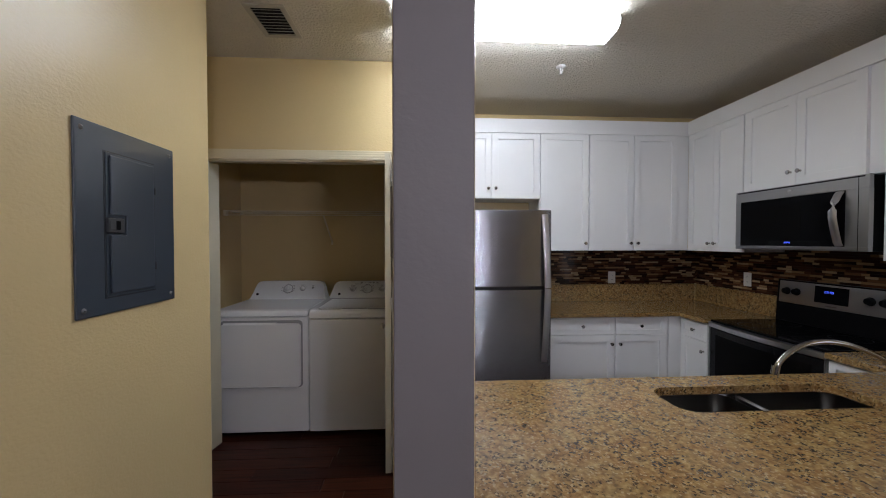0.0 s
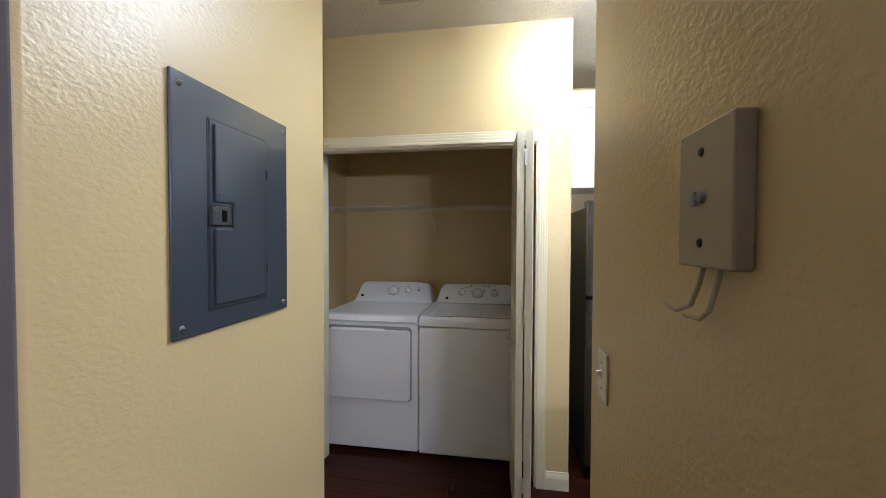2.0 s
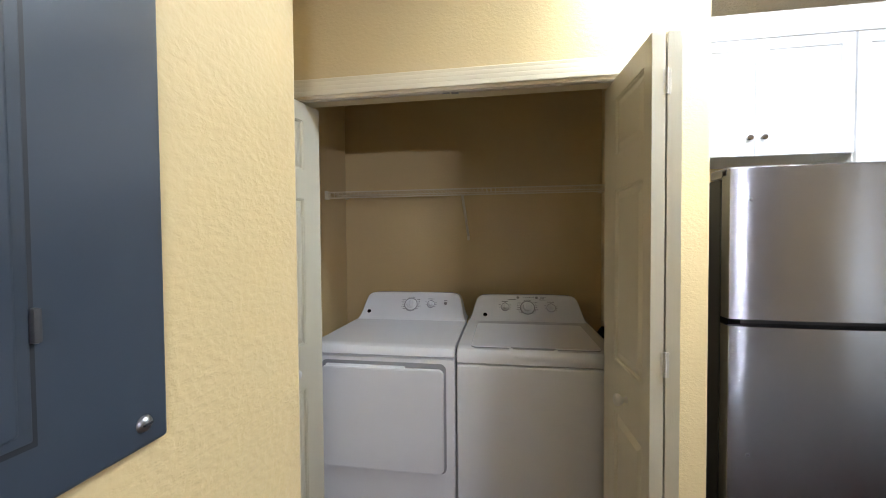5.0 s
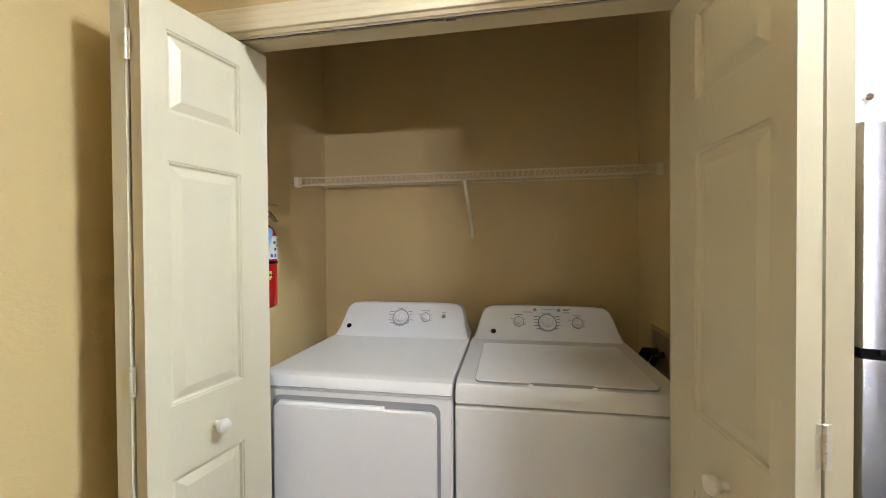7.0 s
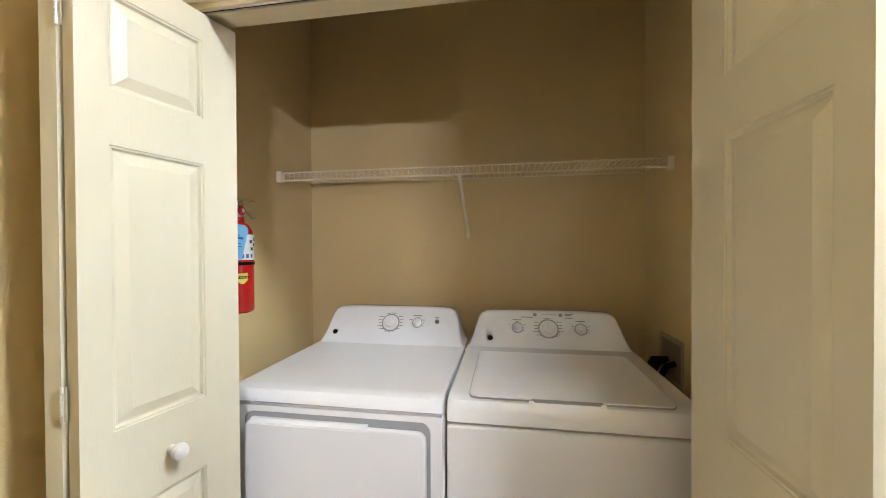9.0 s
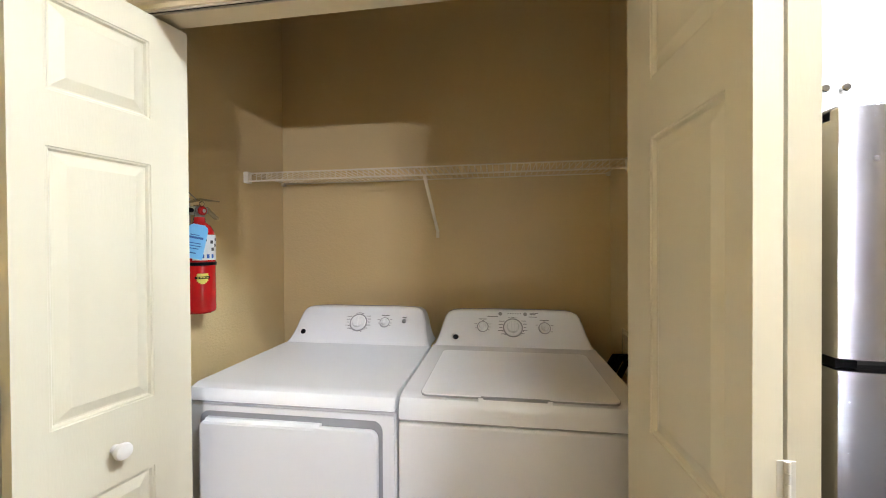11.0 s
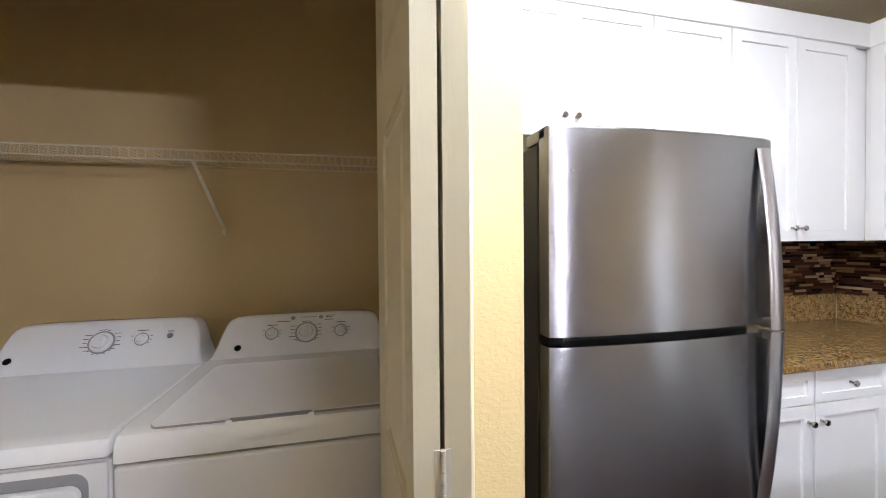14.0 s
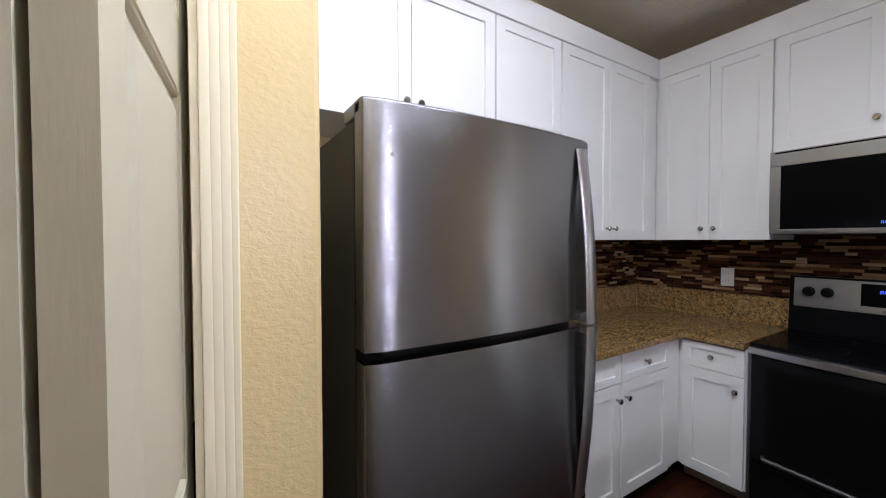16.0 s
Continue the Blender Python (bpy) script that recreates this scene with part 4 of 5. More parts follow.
    part("pin_ring", tube([(0.016 + 0.010 * math.cos(a), -0.006, 0.412 + 0.010 * math.sin(a)) for a in [k * math.pi / 6 for k in range(13)]], 0.0015, 6), CHROME, e)
    tag = part("service_tag", moved(prism([(-0.032, -0.064), (0.032, -0.064), (0.032, 0.044), (0.028, 0.055), (0.018, 0.063), (-0.018, 0.063), (-0.028, 0.055), (-0.032, 0.044)], "y", -0.0006, 0.0006), pose(0.034, -0.058, 0.270, 8, 12, 35)), TAG_BLUE, e, "blue card service tag")
    part("tag_print", moved(join(*[box(-0.022, -0.022 + l, -0.0012, -0.0006, z, z + h) for l, z, h in ((0.03, 0.022, 0.003), (0.044, 0.010, 0.008), (0.040, -0.008, 0.003), (0.044, -0.018, 0.003), (0.036, -0.028, 0.003), (0.03, -0.045, 0.004))]),
                            pose(0.034, -0.058, 0.270, 8, 12, 35)), BLUE_INK, tag, "small unreadable blue print")
    part("tag_string", tube([(0.026, -0.066, 0.326), (0.022, -0.050, 0.36), (0.012, -0.03, 0.395)], 0.0012, 5), INK, e)
    part("wall_hook", join(box(-0.0565, -0.050, -0.014, 0.014, 0.30, 0.44, 0.002), box(-0.054, -0.012, -0.005, 0.005, 0.372, 0.380)), ZINC, e)
    part("hang_wire", tube([(-0.0555, -0.060, 0.530), (-0.03, -0.045, 0.475), (0.004, -0.015, 0.425)], 0.0016, 5), ZINC, e)


fire_extinguisher()


def washer_box():
    """Recessed supply box in the closet's side wall with two dark hoses."""
    x = 0.205
    e = thing("washer_outlet_box", (x, 3.56, 0.90), "recessed laundry supply box with hoses on the closet wall", "supply box")
    part("flange", join(box(-0.006, -0.0005, -0.11, 0.11, 0.11, 0.13, 0.002), box(-0.006, -0.0005, -0.11, 0.11, -0.06, -0.04, 0.002),
                        box(-0.006, -0.0005, -0.11, -0.09, -0.04, 0.11, 0.002), box(-0.006, -0.0005, 0.09, 0.11, -0.04, 0.11, 0.002)), material("beige_box_flange", (0.42, 0.34, 0.20), 0.5), e)
    # flat plate; its darker colour draws the shade inside the recess
    part("back_panel", box(-0.003, -0.0005, -0.09, 0.09, -0.04, 0.11), material("box_recess_shade", (0.25, 0.2, 0.13), 0.6), e)
    for y in (-0.04, 0.03):
        part("hose", tube([(-0.004, y, 0.03), (-0.035, y, 0.02), (-0.055, y + 0.02, -0.04), (-0.06, y + 0.05, -0.2), (-0.055, y + 0.08, -0.5)], 0.012, 10), BLACK, e, "black rubber hose")
    # black hose added to darken the shaded gap beside the washer
    part("added_drain_hose", tube([(-0.006, 0.06, 0.015), (-0.050, 0.05, 0.018), (-0.090, 0.0, -0.012), (-0.100, -0.05, -0.10), (-0.095, -0.07, -0.4)], 0.017, 12), BLACK, e, "black drain hose added for the shaded gap beside the washer")


washer_box()


# ---- kitchen ----
def knob_on(parent, x, z, y=-0.021):
    prof = [(0.0, 0.0), (0.0075, 0.0), (0.0065, 0.004), (0.005, 0.010), (0.0085, 0.016), (0.0135, 0.021), (0.0145, 0.025), (0.012, 0.029), (0.0, 0.030)]
    return part("knob", lathe(prof, 20, pose(x, y, z, 90)), CHROME, parent, "round satin nickel knob")


def shaker(w, h, rail=0.058, t=0.020):
    """A shaker front from (0, z0) with recessed centre panel; front face at y = -t."""
    g, b = 0.0004, 0.0010
    bm = bmesh.new()

    def ring(i, y):
        return [bm.verts.new(p) for p in ((i, y, i), (w - i, y, i), (w - i, y, h - i), (i, y, h - i))]
    rings = [ring(g, 0.0), ring(g, -t + b), ring(g + b, -t), ring(rail - b, -t), ring(rail, -t + b), ring(rail, -t + 0.010)]
    for a, c in zip(rings, rings[1:]):
        for k in range(4):
            bm.faces.new((a[k], a[(k + 1) % 4], c[(k + 1) % 4], c[k]))
    bm.faces.new(rings[-1])
    bm.faces.new(rings[0])
    bmesh.ops.recalc_face_normals(bm, faces=bm.faces)
    return bm


def cabinet(name, at, w, h, d, doors, label, rz=0.0, drawers=(), toe=0.0, knobs="low", group="kitchen cabinets"):
    """Carcass with fronts; doors: (x0, x1, z0, z1, knob side -1/1/0)."""
    e = thing(name, at, label, "cabinet", group, rz)
    part("body", box(0, w, 0, d, toe, h), WHITE_CAB, e)
    if toe:
        part("toe_kick", box(0.0, w, 0.07, d - 0.02, 0, toe - 0.001), material("toe_board", (0.30, 0.24, 0.19), 0.5, var=0.1), e, "brown toe board")
    for x0, x1, z0, z1, side in doors:
        o = part("door", moved(shaker(x1 - x0, z1 - z0), pose(x0, -0.001, z0)), WHITE_CAB, e)
        if side:
            kx = x1 - 0.032 if side > 0 else x0 + 0.032
            kz = z0 + (0.090 if z1 - z0 < 0.7 else 0.068) if knobs == "low" else z1 - 0.075
            knob_on(o, kx, kz)
    for x0, x1, z0, z1 in drawers:
        o = part("drawer", moved(shaker(x1 - x0, z1 - z0, 0.038), pose(x0, -0.001, z0)), WHITE_CAB, e)
        knob_on(o, (x0 + x1) / 2, (z0 + z1) / 2, -0.011)
    return e


UZ0, UZ1, UY = 1.388, 2.457, 3.512        # uppers: bottom, top, carcass face
UD = BACK - UY - 0.002
UX = RIGHT - 0.345                        # carcass face of the right run
UH = UZ1 - UZ0
WALL_LABEL = "white shaker wall cabinet with nickel knobs"

cabinet("wall_cabinet", (0.322, UY, 1.862), 0.985, UZ1 - 1.862, UD, [(0.098, 0.5388, 0.0, UZ1 - 1.862, 1), (0.5412, 0.982, 0.0, UZ1 - 1.862, -1)],
        "short white shaker cabinet over the fridge")
cabinet("wall_cabinet", (1.309, UY, UZ0), 0.458, UH, UD, [(0.004, 0.454, 0, UH, 1)], WALL_LABEL)
cabinet("wall_cabinet", (1.769, UY, UZ0), 0.852, UH, UD, [(0.004, 0.4248, 0, UH, 1), (0.4272, 0.848, 0, UH, -1)], WALL_LABEL)
part("filler", box(0, UX - 2.623 - 0.001, 0, UD, 0, UH), WHITE_CAB, thing("corner_filler", (2.623, UY, UZ0), "white corner filler panel between wall cabinets", "filler panel"))

R90 = -90
cabinet("wall_cabinet", (UX, 3.511, UZ0), 0.629, UH, RIGHT - UX - 0.002, [(0.030, 0.3268, 0, UH, 1), (0.3292, 0.625, 0, UH, -1)], WALL_LABEL, R90)
cabinet("wall_cabinet", (UX, 2.880, 1.850), 0.888, UZ1 - 1.850, RIGHT - UX - 0.002, [(0.004, 0.4038, 0, UZ1 - 1.85, 1), (0.4062, 0.806, 0, UZ1 - 1.85, -1)],
        "white shaker cabinet over the microwave", R90)
cabinet("wall_cabinet", (UX, 1.990, UZ0 - 0.02), 0.78, UH + 0.02, RIGHT - UX - 0.002, [(0.004, 0.388, 0, UH + 0.02, 1), (0.392, 0.776, 0, UH + 0.02, -1)], WALL_LABEL, R90)

# crown board above the wall cabinets
crown = structure("trim_cabinet_crown", box(0.322, UX - 0.034, UY - 0.034, UY - 0.012, UZ1 - 0.004, 2.580, 0.003), WHITE_CAB, "white flat crown board above the wall cabinets", "trim")
part("side_board", box(UX - 0.034, UX - 0.012, 1.21, UY - 0.012, UZ1 - 0.004, 2.580, 0.003), WHITE_CAB, crown)
part("top_cap", join(box(0.322, UX - 0.012, UY - 0.012, BACK - 0.002, UZ1 + 0.002, UZ1 + 0.02), box(UX - 0.012, RIGHT - 0.002, 1.21, BACK - 0.002, UZ1 + 0.002, UZ1 + 0.02)), WHITE_CAB, crown)

# base cabinets
BY, BX = 3.222, 2.472                     # carcass faces
BTOP = COUNTER - 0.034
DR0 = 0.680
cabinet("base_cabinet", (1.290, BY, 0), 0.582, BTOP, BACK - BY - 0.002, [(0.020, 0.578, 0.092, DR0 - 0.004, 1)], "white shaker base cabinet with one drawer",
        drawers=[(0.020, 0.578, DR0, BTOP - 0.010)], toe=0.088, knobs="high")
cabinet("base_cabinet", (1.874, BY, 0), 0.480, BTOP, BACK - BY - 0.002, [(0.004, 0.450, 0.092, DR0 - 0.004, -1)], "white shaker base cabinet with one drawer",
        drawers=[(0.004, 0.450, DR0, BTOP - 0.010)], toe=0.088, knobs="high")
part("filler", join(box(0, BX - 2.356, 0.0, 0.03, 0.088, BTOP), box(0, BX - 2.356 + 0.07, 0.07, 0.09, 0, 0.086)), WHITE_CAB,
     thing("corner_filler", (2.356, BY, 0), "white corner filler between base cabinets", "filler panel"))
cabinet("base_cabinet", (BX, 3.2215, 0), 0.3285, BTOP, RIGHT - BX - 0.002, [(0.026, 0.322, 0.092, DR0 - 0.004, 1)], "narrow white shaker base cabinet beside the range", R90,
        drawers=[(0.026, 0.322, DR0, BTOP - 0.010)], toe=0.088, knobs="high")
cabinet("base_cabinet", (BX, 2.025, 0), 0.30, BTOP, RIGHT - BX - 0.002, [(0.004, 0.296, 0.092, DR0 - 0.004, 1)], "narrow white shaker base cabinet beside the range", R90,
        drawers=[(0.004, 0.296, DR0, BTOP - 0.010)], toe=0.088, knobs="high")
pen = thing("peninsula_cabinet", (0.31, 1.08, 0), "white base cabinet under the granite peninsula", "cabinet", "kitchen cabinets")
part("body", join(box(0, RIGHT - 0.31 - 0.003, 0, 0.02, 0, COUNTER - 0.034), box(0, RIGHT - 0.31 - 0.003, 0.56, 0.58, 0.11, COUNTER - 0.034),
                  box(0, 0.02, 0.02, 0.56, 0, COUNTER - 0.034), box(0.02, RIGHT - 0.31 - 0.003, 0.50, 0.52, 0, 0.11)), WHITE_CAB, pen)

# granite worktops with upstands
top = solid("granite_worktop", prism([(1.285, 3.175), (2.425, 3.175), (2.425, 2.893), (RIGHT - 0.002, 2.893), (RIGHT - 0.002, BACK - 0.002), (1.285, BACK - 0.002)], "z", COUNTER - 0.033, COUNTER, 0.004),
            GRANITE, "brown speckled granite worktop in the kitchen corner", "worktop")
part("upstand", box(1.285, RIGHT - 0.026, BACK - 0.026, BACK - 0.002, COUNTER, 1.035, 0.003), GRANITE, top)
part("upstand", box(RIGHT - 0.026, RIGHT - 0.002, 2.893, BACK - 0.028, COUNTER, 1.035, 0.003), GRANITE, top)
top2 = solid("granite_worktop", box(2.425, RIGHT - 0.002, 1.716, 2.022, COUNTER - 0.033, COUNTER, 0.004), GRANITE, "small granite worktop beside the range", "worktop")
part("upstand", box(RIGHT - 0.026, RIGHT - 0.002, 1.22, 2.022, COUNTER + 0.001, 1.035, 0.003), GRANITE, top2)
SX0, SX1, SY0, SY1 = 1.150, 1.960, 1.365, 1.595
solid("granite_peninsula_top", slab_with_hole([(0.303, 0.705), (RIGHT - 0.002, 0.705), (RIGHT - 0.002, 1.714), (0.303, 1.714)], rounded(SX0, SX1, SY0, SY1, 0.075, 7), COUNTER - 0.033, COUNTER),
      GRANITE, "speckled gold-brown granite peninsula top with sink cut-out", "worktop")


def kitchen_sink():
    e = thing("kitchen_sink", ((SX0 + SX1) / 2, (SY0 + SY1) / 2, COUNTER - 0.20), "double bowl stainless undermount kitchen sink", "sink")
    ox, oy, oz = (SX0 + SX1) / 2, (SY0 + SY1) / 2, COUNTER - 0.20
    mid = 1.50
    for x0, x1 in ((SX0 - 0.012, mid - 0.012), (mid + 0.012, SX1 + 0.012)):
        bm = bmesh.new()
        rings = []
        for inset, z, r in ((0.0, COUNTER - 0.0335, 0.07), (0.004, COUNTER - 0.16, 0.06), (0.03, COUNTER - 0.19, 0.05), (0.09, COUNTER - 0.195, 0.03)):
            rings.append([bm.verts.new((x - ox, y - oy, z - oz)) for x, y in rounded(x0 + inset, x1 - inset, SY0 - 0.012 + inset, SY1 + 0.012 - inset, r, 6)])
        for a, c in zip(rings, rings[1:]):
            for k in range(len(a)):
                bm.faces.new((a[k], a[(k + 1) % len(a)], c[(k + 1) % len(c)], c[k]))
        bm.faces.new(rings[-1])
        bmesh.ops.recalc_face_normals(bm, faces=bm.faces)
        bmesh.ops.solidify(bm, geom=list(bm.faces), thickness=0.0015)
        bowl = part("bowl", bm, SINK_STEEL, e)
        part("drain", lathe([(0, 0.004), (0.03, 0.003), (0.042, 0.001), (0.044, 0.0)], 24, pose((x0 + x1) / 2 - ox, 0, 0.0045)), CHROME, bowl)
    part("divider", prism([(-0.013, COUNTER - 0.16 - oz), (0.013, COUNTER - 0.16 - oz), (0.013, COUNTER - 0.052 - oz), (0.006, COUNTER - 0.045 - oz), (-0.006, COUNTER - 0.045 - oz), (-0.013, COUNTER - 0.052 - oz)], "y", SY0 - oy - 0.01, SY1 - oy + 0.01), STEEL_DARK, e)
    part("rim", slab_with_hole(rounded(SX0 - 0.02 - ox, SX1 + 0.02 - ox, SY0 - 0.02 - oy, SY1 + 0.02 - oy, 0.07), rounded(SX0 - 0.008 - ox, SX1 + 0.008 - ox, SY0 - 0.008 - oy, SY1 + 0.008 - oy, 0.07), COUNTER - 0.038 - oz, COUNTER - 0.0335 - oz), CHROME, e)


kitchen_sink()


def faucet():
    bx, by = 2.14, 1.47
    e = thing("kitchen_faucet", (bx, by, COUNTER), "curved brushed nickel gooseneck kitchen faucet", "faucet")
    part("base", lathe([(0, 0.05), (0.016, 0.05), (0.019, 0.03), (0.026, 0.008), (0.028, 0.0), (0, 0)], 24), CHROME, e)
    pts = [(0, 0, 0.045), (-0.012, 0, 0.085), (-0.086, 0, 0.136), (-0.154, 0, 0.171), (-0.25, 0, 0.205), (-0.346, 0, 0.219), (-0.439, 0, 0.207), (-0.504, 0, 0.170), (-0.536, 0, 0.138), (-0.550, 0, 0.105)]
    for _ in range(3):
        pts = [pts[0]] + [tuple(u + (v - u) * f for u, v in zip(p, q)) for p, q in zip(pts, pts[1:]) for f in (0.25, 0.75)] + [pts[-1]]
    part("spout", tube(pts, 0.0100, 14), CHROME, e)
    part("nozzle", tube([(-0.546, 0, 0.124), (-0.552, 0, 0.092)], 0.014, 14), CHROME, e)
    part("lever", tube([(0.0, 0.0, 0.05), (0.05, 0.02, 0.075), (0.10, 0.035, 0.085)], 0.006, 10), CHROME, e)


faucet()


# ---- refrigerator ----
def fridge():
    w = 0.775
    e = thing("refrigerator", (0.432, 2.895, 0), "stainless steel top-freezer refrigerator with dark sides", "refrigerator")
    part("body", box(0.004, w - 0.004, 0.075, 0.86, 0.03, 1.675, 0.006), FRIDGE_SIDE, e, "charcoal painted cabinet")
    part("base_grille", box(0.02, w - 0.02, 0.05, 0.09, 0.0, 0.085), BLACK, e)
    part("gasket", join(box(0.012, w - 0.012, 0.055, 0.078, 0.10, 1.100), box(0.012, w - 0.012, 0.055, 0.078, 1.140, 1.672)), BLACK, e, "black door gasket")

    def door_plan():
        n = 18
        pts = [(w, 0.058), (0.0, 0.058), (0.0, 0.012)]
        for k in range(n + 1):
            u = k / n
            ease = 0.007 * (1 - min(1, u / 0.06)) ** 2 + 0.007 * (1 - min(1, (1 - u) / 0.06)) ** 2
            pts.append((w * u if 0 < u < 1 else (0.003 if u == 0 else w - 0.003), -0.022 * math.sin(math.pi * u) ** 0.8 + ease))
        pts.append((w, 0.012))
        return pts
    up = part("freezer_door", prism(door_plan(), "z", 1.134, 1.706, 0.0025), STEEL, e)
    lo = part("fridge_door", prism(door_plan(), "z", 0.095, 1.108, 0.0025), STEEL, e)
    part("door_cap", prism([(x, y + 0.002) for x, y in door_plan()], "z", 1.7062, 1.7092), STEEL_DARK, up)
    for dr, z0, z1, cap in ((up, 1.125, 1.676, 1), (lo, 0.56, 1.117, -1)):
        pts = []
        n = 12
        for k in range(n + 1):
            u = k / n
            v = 1 - u if cap > 0 else u
            pts.append((w - 0.058 + 0.018 * v, -0.012 - 0.030 * v - 0.010 * math.sin(math.pi * u), z0 + (z1 - z0) * u))
        hb = part("handle", tube(pts, 0.012, 12, flat=(0.025, 0.007)), HANDLE_STEEL, dr, "long curved steel door handle")
        end = z0 + 0.014 if cap > 0 else z1 - 0.014
        part("handle_mount", box(w - 0.052, w - 0.014, -0.046, 0.006, end - 0.014, end + 0.014, 0.004), STEEL_DARK, hb)
    part("hinge_cover", box(0.0, 0.055, 0.020, 0.14, 1.676, 1.712, 0.006), STEEL_DARK, e)
    part("middle_hinge", box(0.004, 0.05, 0.016, 0.07, 1.1095, 1.1325, 0.003), BLACK, e)
    for z in (1.585, 0.62):
        part("door_plug", lathe([(0, 0.002), (0.005, 0.0015), (0.006, 0.0)], 14, pose(0.066, -0.0075, z, 90)), STEEL_DARK, up if z > 1.2 else lo, "small round screw plug")
    return e


fridge()


# ---- range and microwave ----
def kitchen_range():
    """Built facing -y in its own frame, turned to face -x; x runs along the front."""
    w = 0.850
    e = thing("kitchen_range", (2.452, 2.883, 0), "black and stainless freestanding electric range", "range", "", R90)
    part("body", box(0.003, w - 0.003, 0.03, 0.60, 0.03, 0.838, 0.003), BLACK, e)
    part("side_trim", box(0.0, 0.012, 0.0, 0.05, 0.06, 0.825), STEEL_DARK, e)
    part("side_trim", box(w - 0.012, w, 0.0, 0.05, 0.06, 0.825), STEEL_DARK, e)
    part("cooktop", box(0.0, w, 0.012, 0.56, 0.840, 0.868, 0.004), BLACK_GLASS, e, "black glass cooktop")
    for x, y, r in ((0.22, 0.17, 0.10), (0.62, 0.17, 0.09), (0.22, 0.42, 0.075), (0.62, 0.42, 0.10)):
        part("burner_ring", lathe([(r, 0.0), (r, 0.0006), (r - 0.003, 0.0006), (r - 0.003, 0.0)], 40, pose(x, y, 0.868)), BLACK, e)
    bow = [(w * k / 16, -0.006 - 0.040 * math.sin(math.pi * k / 16)) for k in range(17)]
    part("front_trim", prism(bow + [(w, 0.03), (0, 0.03)], "z", 0.818, 0.852, 0.003), HANDLE_STEEL, e, "bowed stainless front trim")
    door = part("oven_door", prism([(x, y + 0.012) for x, y in bow] + [(w, 0.028), (0, 0.028)], "z", 0.285, 0.812, 0.003), OVEN_FRAME, e)
    part("oven_window", prism([(0.075 + (w - 0.15) * k / 12, -0.0005 - 0.040 * math.sin(math.pi * (0.075 + (w - 0.15) * k / 12) / w) + 0.004) for k in range(13)] + [(w - 0.075, 0.004), (0.075, 0.004)], "z", 0.35, 0.765), OVEN_WINDOW, door)
    part("door_handle", tube([(0.07, -0.018, 0.32), (0.08, -0.050, 0.325), (w / 2, -0.085, 0.328), (w - 0.08, -0.050, 0.325), (w - 0.07, -0.018, 0.32)], 0.010, 10), STEEL_DARK, door)
    part("drawer", prism([(x, y + 0.014) for x, y in bow] + [(w, 0.028), (0, 0.028)], "z", 0.07, 0.277, 0.003), BLACK, e)
    back = part("backguard", prism([(0.545, 0.868), (0.60, 0.868), (0.60, 1.182), (0.565, 1.182)], "x", 0.0, w, 0.004), BLACK, e)
    ax = math.degrees(math.atan2(0.020, 0.314))
    m = pose(0, 0.5463, 0.870, 90 - ax)
    part("control_panel", moved(box(0.022, w - 0.010, 0.140, 0.302, 0.0, 0.008, 0.003), m), HANDLE_STEEL, back, "stainless control panel")
    part("display", moved(box(0.285, 0.500, 0.175, 0.290, 0.0080, 0.0092, 0.0005, 1), m), BLACK_GLASS, back)
    for k, x in enumerate((0.352, 0.366, 0.384, 0.398)):
        part("digit", moved(join(box(x, x + 0.002, 0.244, 0.260, 0.0092, 0.0098), box(x + 0.007, x + 0.009, 0.244, 0.260, 0.0092, 0.0098), box(x + 0.002, x + 0.007, 0.258, 0.260, 0.0092, 0.0098)), m), BLUE_LED, back, "blue clock digit")
    for x in (0.085, 0.160, 0.620, 0.700, 0.785):
        kn = part("knob", lathe([(0.027, 0.0), (0.027, 0.006), (0.022, 0.012), (0.020, 0.028), (0.017, 0.031), (0, 0.031)], 24, m @ pose(x, 0.228, 0.008)), BLACK, back, "black control knob")
        part("grip", moved(box(-0.005, 0.005, -0.018, 0.018, 0.026, 0.036, 0.002), m @ pose(x, 0.228, 0.008)), BLACK, kn)
    part("badge", moved(box(0.36, 0.43, 0.152, 0.160, 0.008, 0.0086), m), STEEL_DARK, back, "small dark badge")


kitchen_range()


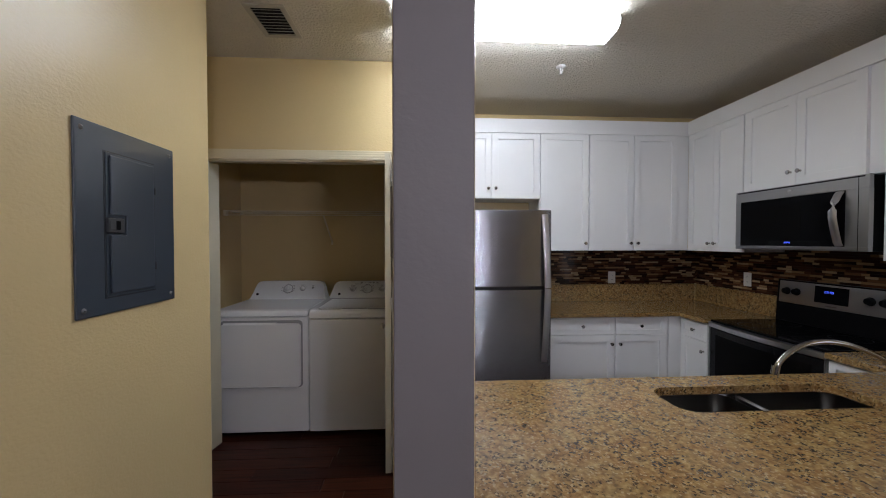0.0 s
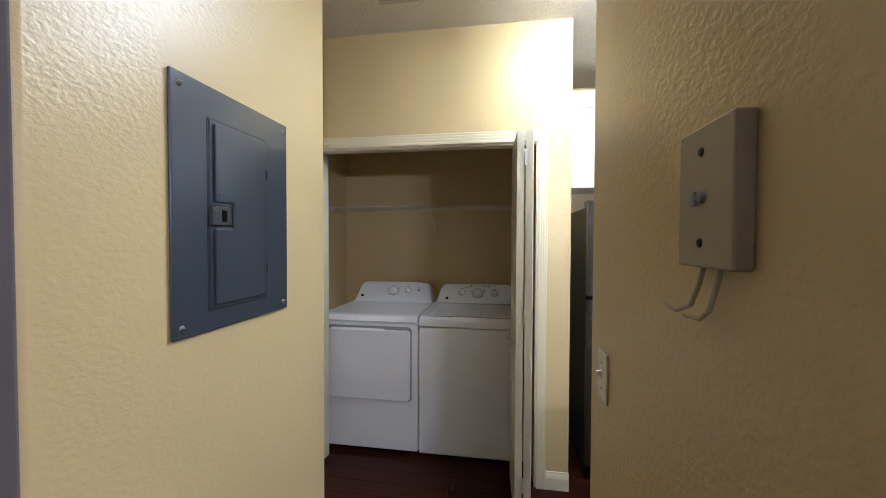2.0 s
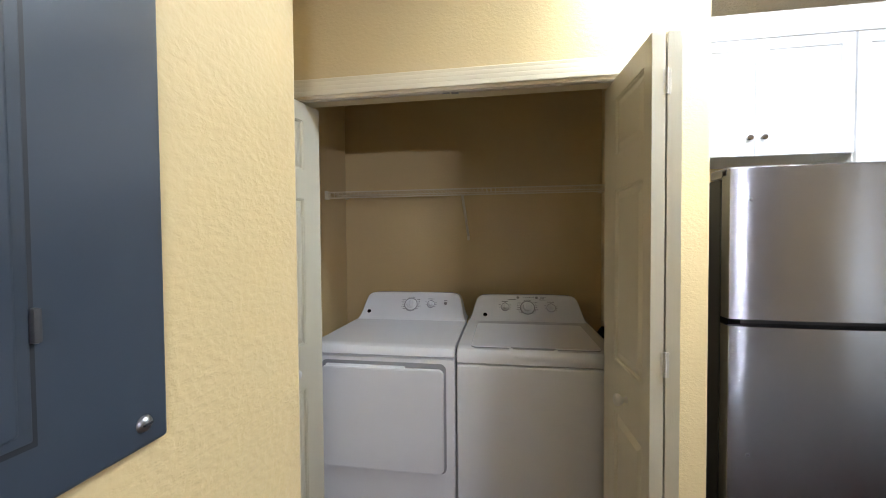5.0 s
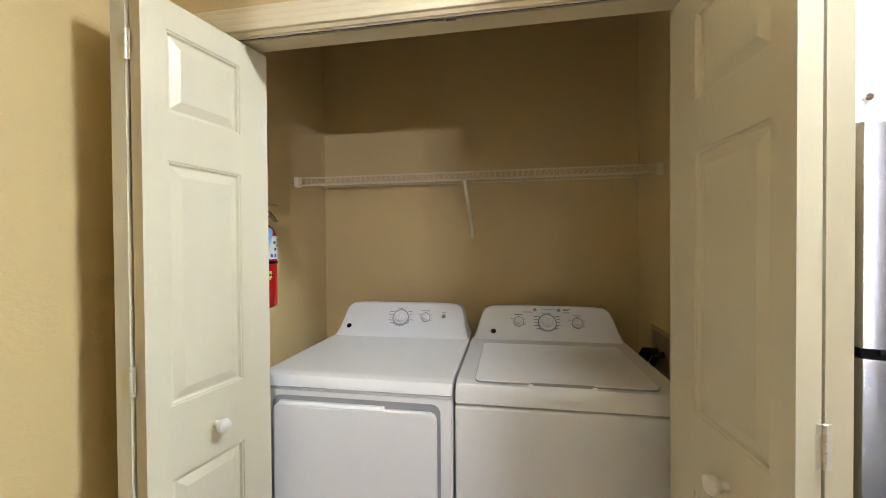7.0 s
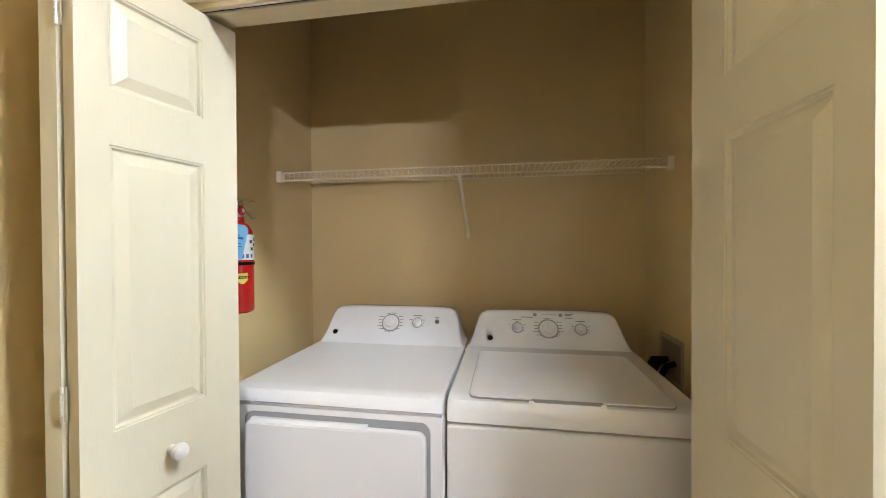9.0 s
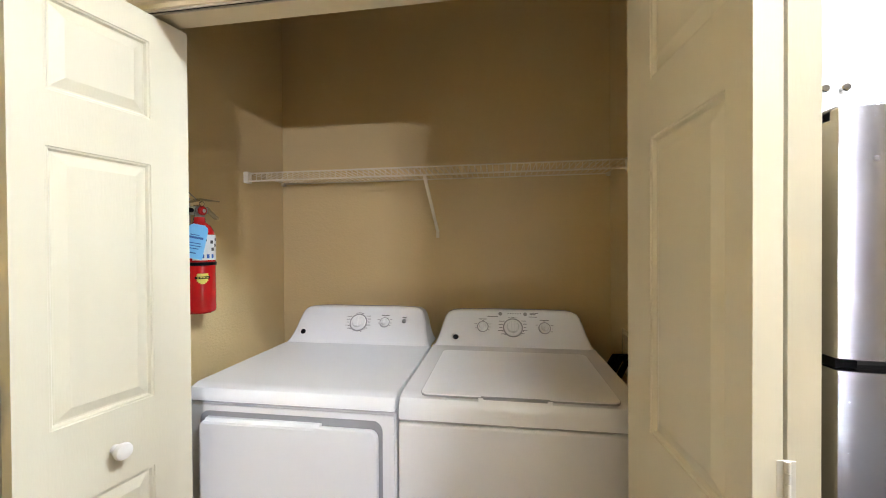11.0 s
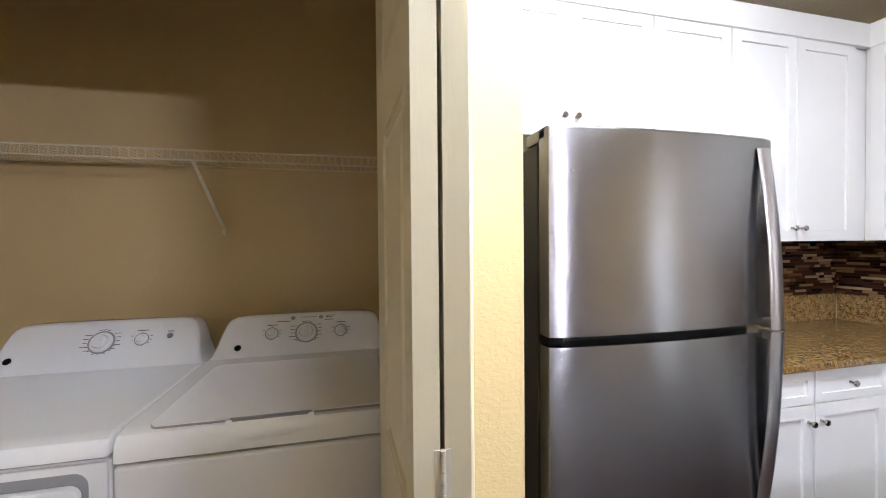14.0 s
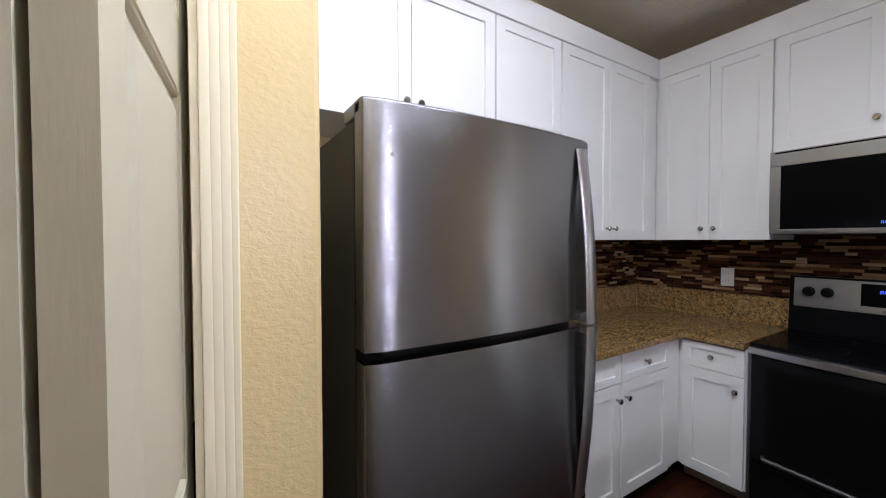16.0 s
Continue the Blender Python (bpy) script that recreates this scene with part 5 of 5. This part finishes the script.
def microwave():
    w, h = 0.867, 0.428
    e = thing("microwave_oven", (2.665, 2.872, 1.416), "stainless over-the-range microwave with black glass door", "microwave", "", R90)
    part("body", box(0.002, w - 0.002, 0.012, 0.405, 0.0, h - 0.004, 0.003), BLACK, e)
    part("front_frame", join(box(0, w, -0.016, 0.012, h - 0.078, h, 0.003), box(0, w, -0.016, 0.012, 0, 0.026, 0.003),
                             box(0, 0.045, -0.016, 0.012, 0.026, h - 0.078), box(w - 0.115, w, -0.016, 0.012, 0.026, h - 0.078)), STEEL_DARK, e, "stainless front frame")
    door = part("door_glass", box(0.045, w - 0.115, -0.018, 0.010, 0.026, h - 0.078, 0.002), BLACK_GLASS, e)
    part("window", box(0.10, 0.50, -0.0195, -0.0175, 0.075, h - 0.125), OVEN_WINDOW, door)
    part("handle", tube([(0.724, -0.016, h - 0.084), (0.724, -0.030, h - 0.100), (0.724, -0.052, 0.285), (0.724, -0.064, 0.235), (0.724, -0.064, 0.195), (0.724, -0.050, 0.130), (0.724, -0.028, 0.048), (0.724, -0.016, 0.032)], 0.012, 12, flat=(0.024, 0.007)), HANDLE_STEEL, door, "bowed steel handle")
    part("display_panel", box(0.28, 0.62, -0.0190, -0.0178, 0.030, 0.062), BLACK, door)
    for k in range(4):
        x = 0.392 + 0.011 * k
        part("digit", join(box(x, x + 0.0018, -0.0196, -0.0190, 0.044, 0.055), box(x + 0.0055, x + 0.0073, -0.0196, -0.0190, 0.044, 0.055), box(x + 0.0018, x + 0.0055, -0.0196, -0.0190, 0.0532, 0.055)), BLUE_LED, door, "blue clock digit")
    part("badge", lathe([(0, 0.002), (0.020, 0.0015), (0.021, 0)], 20, pose(0.42, -0.016, h - 0.035, 90) @ Matrix.Diagonal((1, 0.35, 1, 1))), CHROME, e)
    part("frame_seam", box(w - 0.052, w - 0.049, -0.0168, -0.0155, 0.004, h - 0.004), BLACK, e)
    part("vent_strip", box(0.02, w - 0.02, -0.0165, -0.0155, h - 0.014, h - 0.006), BLACK, e)


microwave()


# ---- wall outlets over the worktop ----
def outlet(at, rz):
    e = thing("wall_outlet", at, "white duplex outlet in the mosaic backsplash", "outlet", "backsplash outlets", rz)
    part("plate", box(-0.038, 0.038, -0.006, 0, -0.06, 0.06, 0.003), SWITCH, e)
    for z in (-0.022, 0.022):
        r = part("receptacle", box(-0.017, 0.017, -0.0075, -0.005, z - 0.014, z + 0.014, 0.002), SWITCH, e)
        part("slots", join(box(-0.008, -0.006, -0.0079, -0.0074, z - 0.004, z + 0.006), box(0.006, 0.008, -0.0079, -0.0074, z - 0.004, z + 0.006)), GROOVE, r)


outlet((2.170, BACK - 0.0145, 1.105), 0)
outlet((RIGHT - 0.0145, 3.212, 1.142), R90)


# ---- mosaic backsplash ----
def strip_layout(length, rows, seed):
    rng = random.Random(seed)
    out = []
    for k in range(rows):
        u = -rng.uniform(0, 0.08)
        while u < length:
            l = rng.choice((0.045, 0.07, 0.095, 0.12))
            a, c = max(u, 0.0), min(u + l, length)
            if c - a > 0.008:
                out.append((k, a, c, rng.uniform(0, 0.0015)))
            u += l + 0.0018
    return out


ROW = 0.0177
Z_TILE = 1.037


def backsplash():
    rows = 20
    base = structure("backsplash", box(1.285, RIGHT - 0.002, BACK - 0.006, BACK - 0.0005, Z_TILE - 0.001, UZ0), GROUT, "brown and tan glass and stone strip mosaic backsplash", "backsplash")
    part("grout_bed", box(RIGHT - 0.006, RIGHT - 0.0005, 1.22, BACK - 0.007, Z_TILE - 0.001, UZ0 + 0.03), GROUT, base)
    shared = {}
    singles, rest_back, rest_right = [], [], []
    for k, a, c, lift in strip_layout(RIGHT - 0.012 - 1.287, rows, 3):
        (singles if a < 1.0 else rest_back).append((k, a, c, lift))
    singles, more = singles[:290], singles[290:]

    def tile_box(l, lift):
        return box(0, l, -0.0085 - lift, 0, 0, ROW - 0.0018, 0.0008, 1)
    for k, a, c, lift in singles:
        key = round((c - a) * 200)
        if key not in shared:
            shared[key] = mesh_of("tile", tile_box(key / 200 - 0.0004, 0.0005), TILE)
        ob = new("tile", shared[key])
        ob.parent = base
        ob.location = (1.287 + a, BACK - 0.0062, Z_TILE + k * ROW)

    def joined(name, items, place):
        vs, fs = [], []
        for k, a, c, lift in items:
            z0, z1, b = Z_TILE + k * ROW, Z_TILE + (k + 1) * ROW - 0.0018, 0.0008
            d = 0.0085 + lift
            n = len(vs)
            for u, z, y in ((a, z0, 0), (c, z0, 0), (c, z1, 0), (a, z1, 0), (a, z0, d - b), (c, z0, d - b), (c, z1, d - b), (a, z1, d - b),
                            (a + b, z0 + b, d), (c - b, z0 + b, d), (c - b, z1 - b, d), (a + b, z1 - b, d)):
                vs.append(place(u, y, z))
            for s in (0, 4):
                fs += [(n + s + i, n + s + (i + 1) % 4, n + s + 4 + (i + 1) % 4, n + s + 4 + i) for i in range(4)]
            fs.append((n + 8, n + 9, n + 10, n + 11))
        me = bpy.data.meshes.new(name)
        me.from_pydata(vs, [], fs)
        bm = bmesh.new()
        bm.from_mesh(me)
        bmesh.ops.recalc_face_normals(bm, faces=bm.faces)
        bm.to_mesh(me)
        bm.free()
        me.materials.append(TILE_FAR)
        ob = new(name, me)
        ob.parent = base
        tagged(ob, kind="stuff")
    joined("tiles_back", rest_back + more, lambda u, y, z: (1.287 + u, BACK - 0.0062 - y, z))
    joined("tiles_side", strip_layout(BACK - 0.018 - 1.222, rows + 1, 5), lambda u, y, z: (RIGHT - 0.0062 - y, BACK - 0.018 - u, z))


backsplash()


# ---- wood floor planks ----
def planks():
    rng = random.Random(11)
    base = bpy.data.objects["floor"]
    wid = 0.122
    shared = {}
    y = 0.62
    while y < BACK - 0.01:
        x = -1.50 - rng.uniform(0, 0.9)
        while x < RIGHT:
            l = rng.choice((0.9, 1.2, 1.5))
            a, c = max(x, -1.50), min(x + l, RIGHT - 0.003)
            if c - a > 0.03:
                key = round((c - a) * 50)
                if key not in shared:
                    shared[key] = mesh_of("plank", box(0, key / 50 - 0.0012, 0, wid - 0.0012, -0.0118, 0.0, 0.0012, 1), PLANK)
                ob = new("plank", shared[key])
                ob.parent = base
                ob.location = (a, y, 0.0)
            x += l
        y += wid


planks()
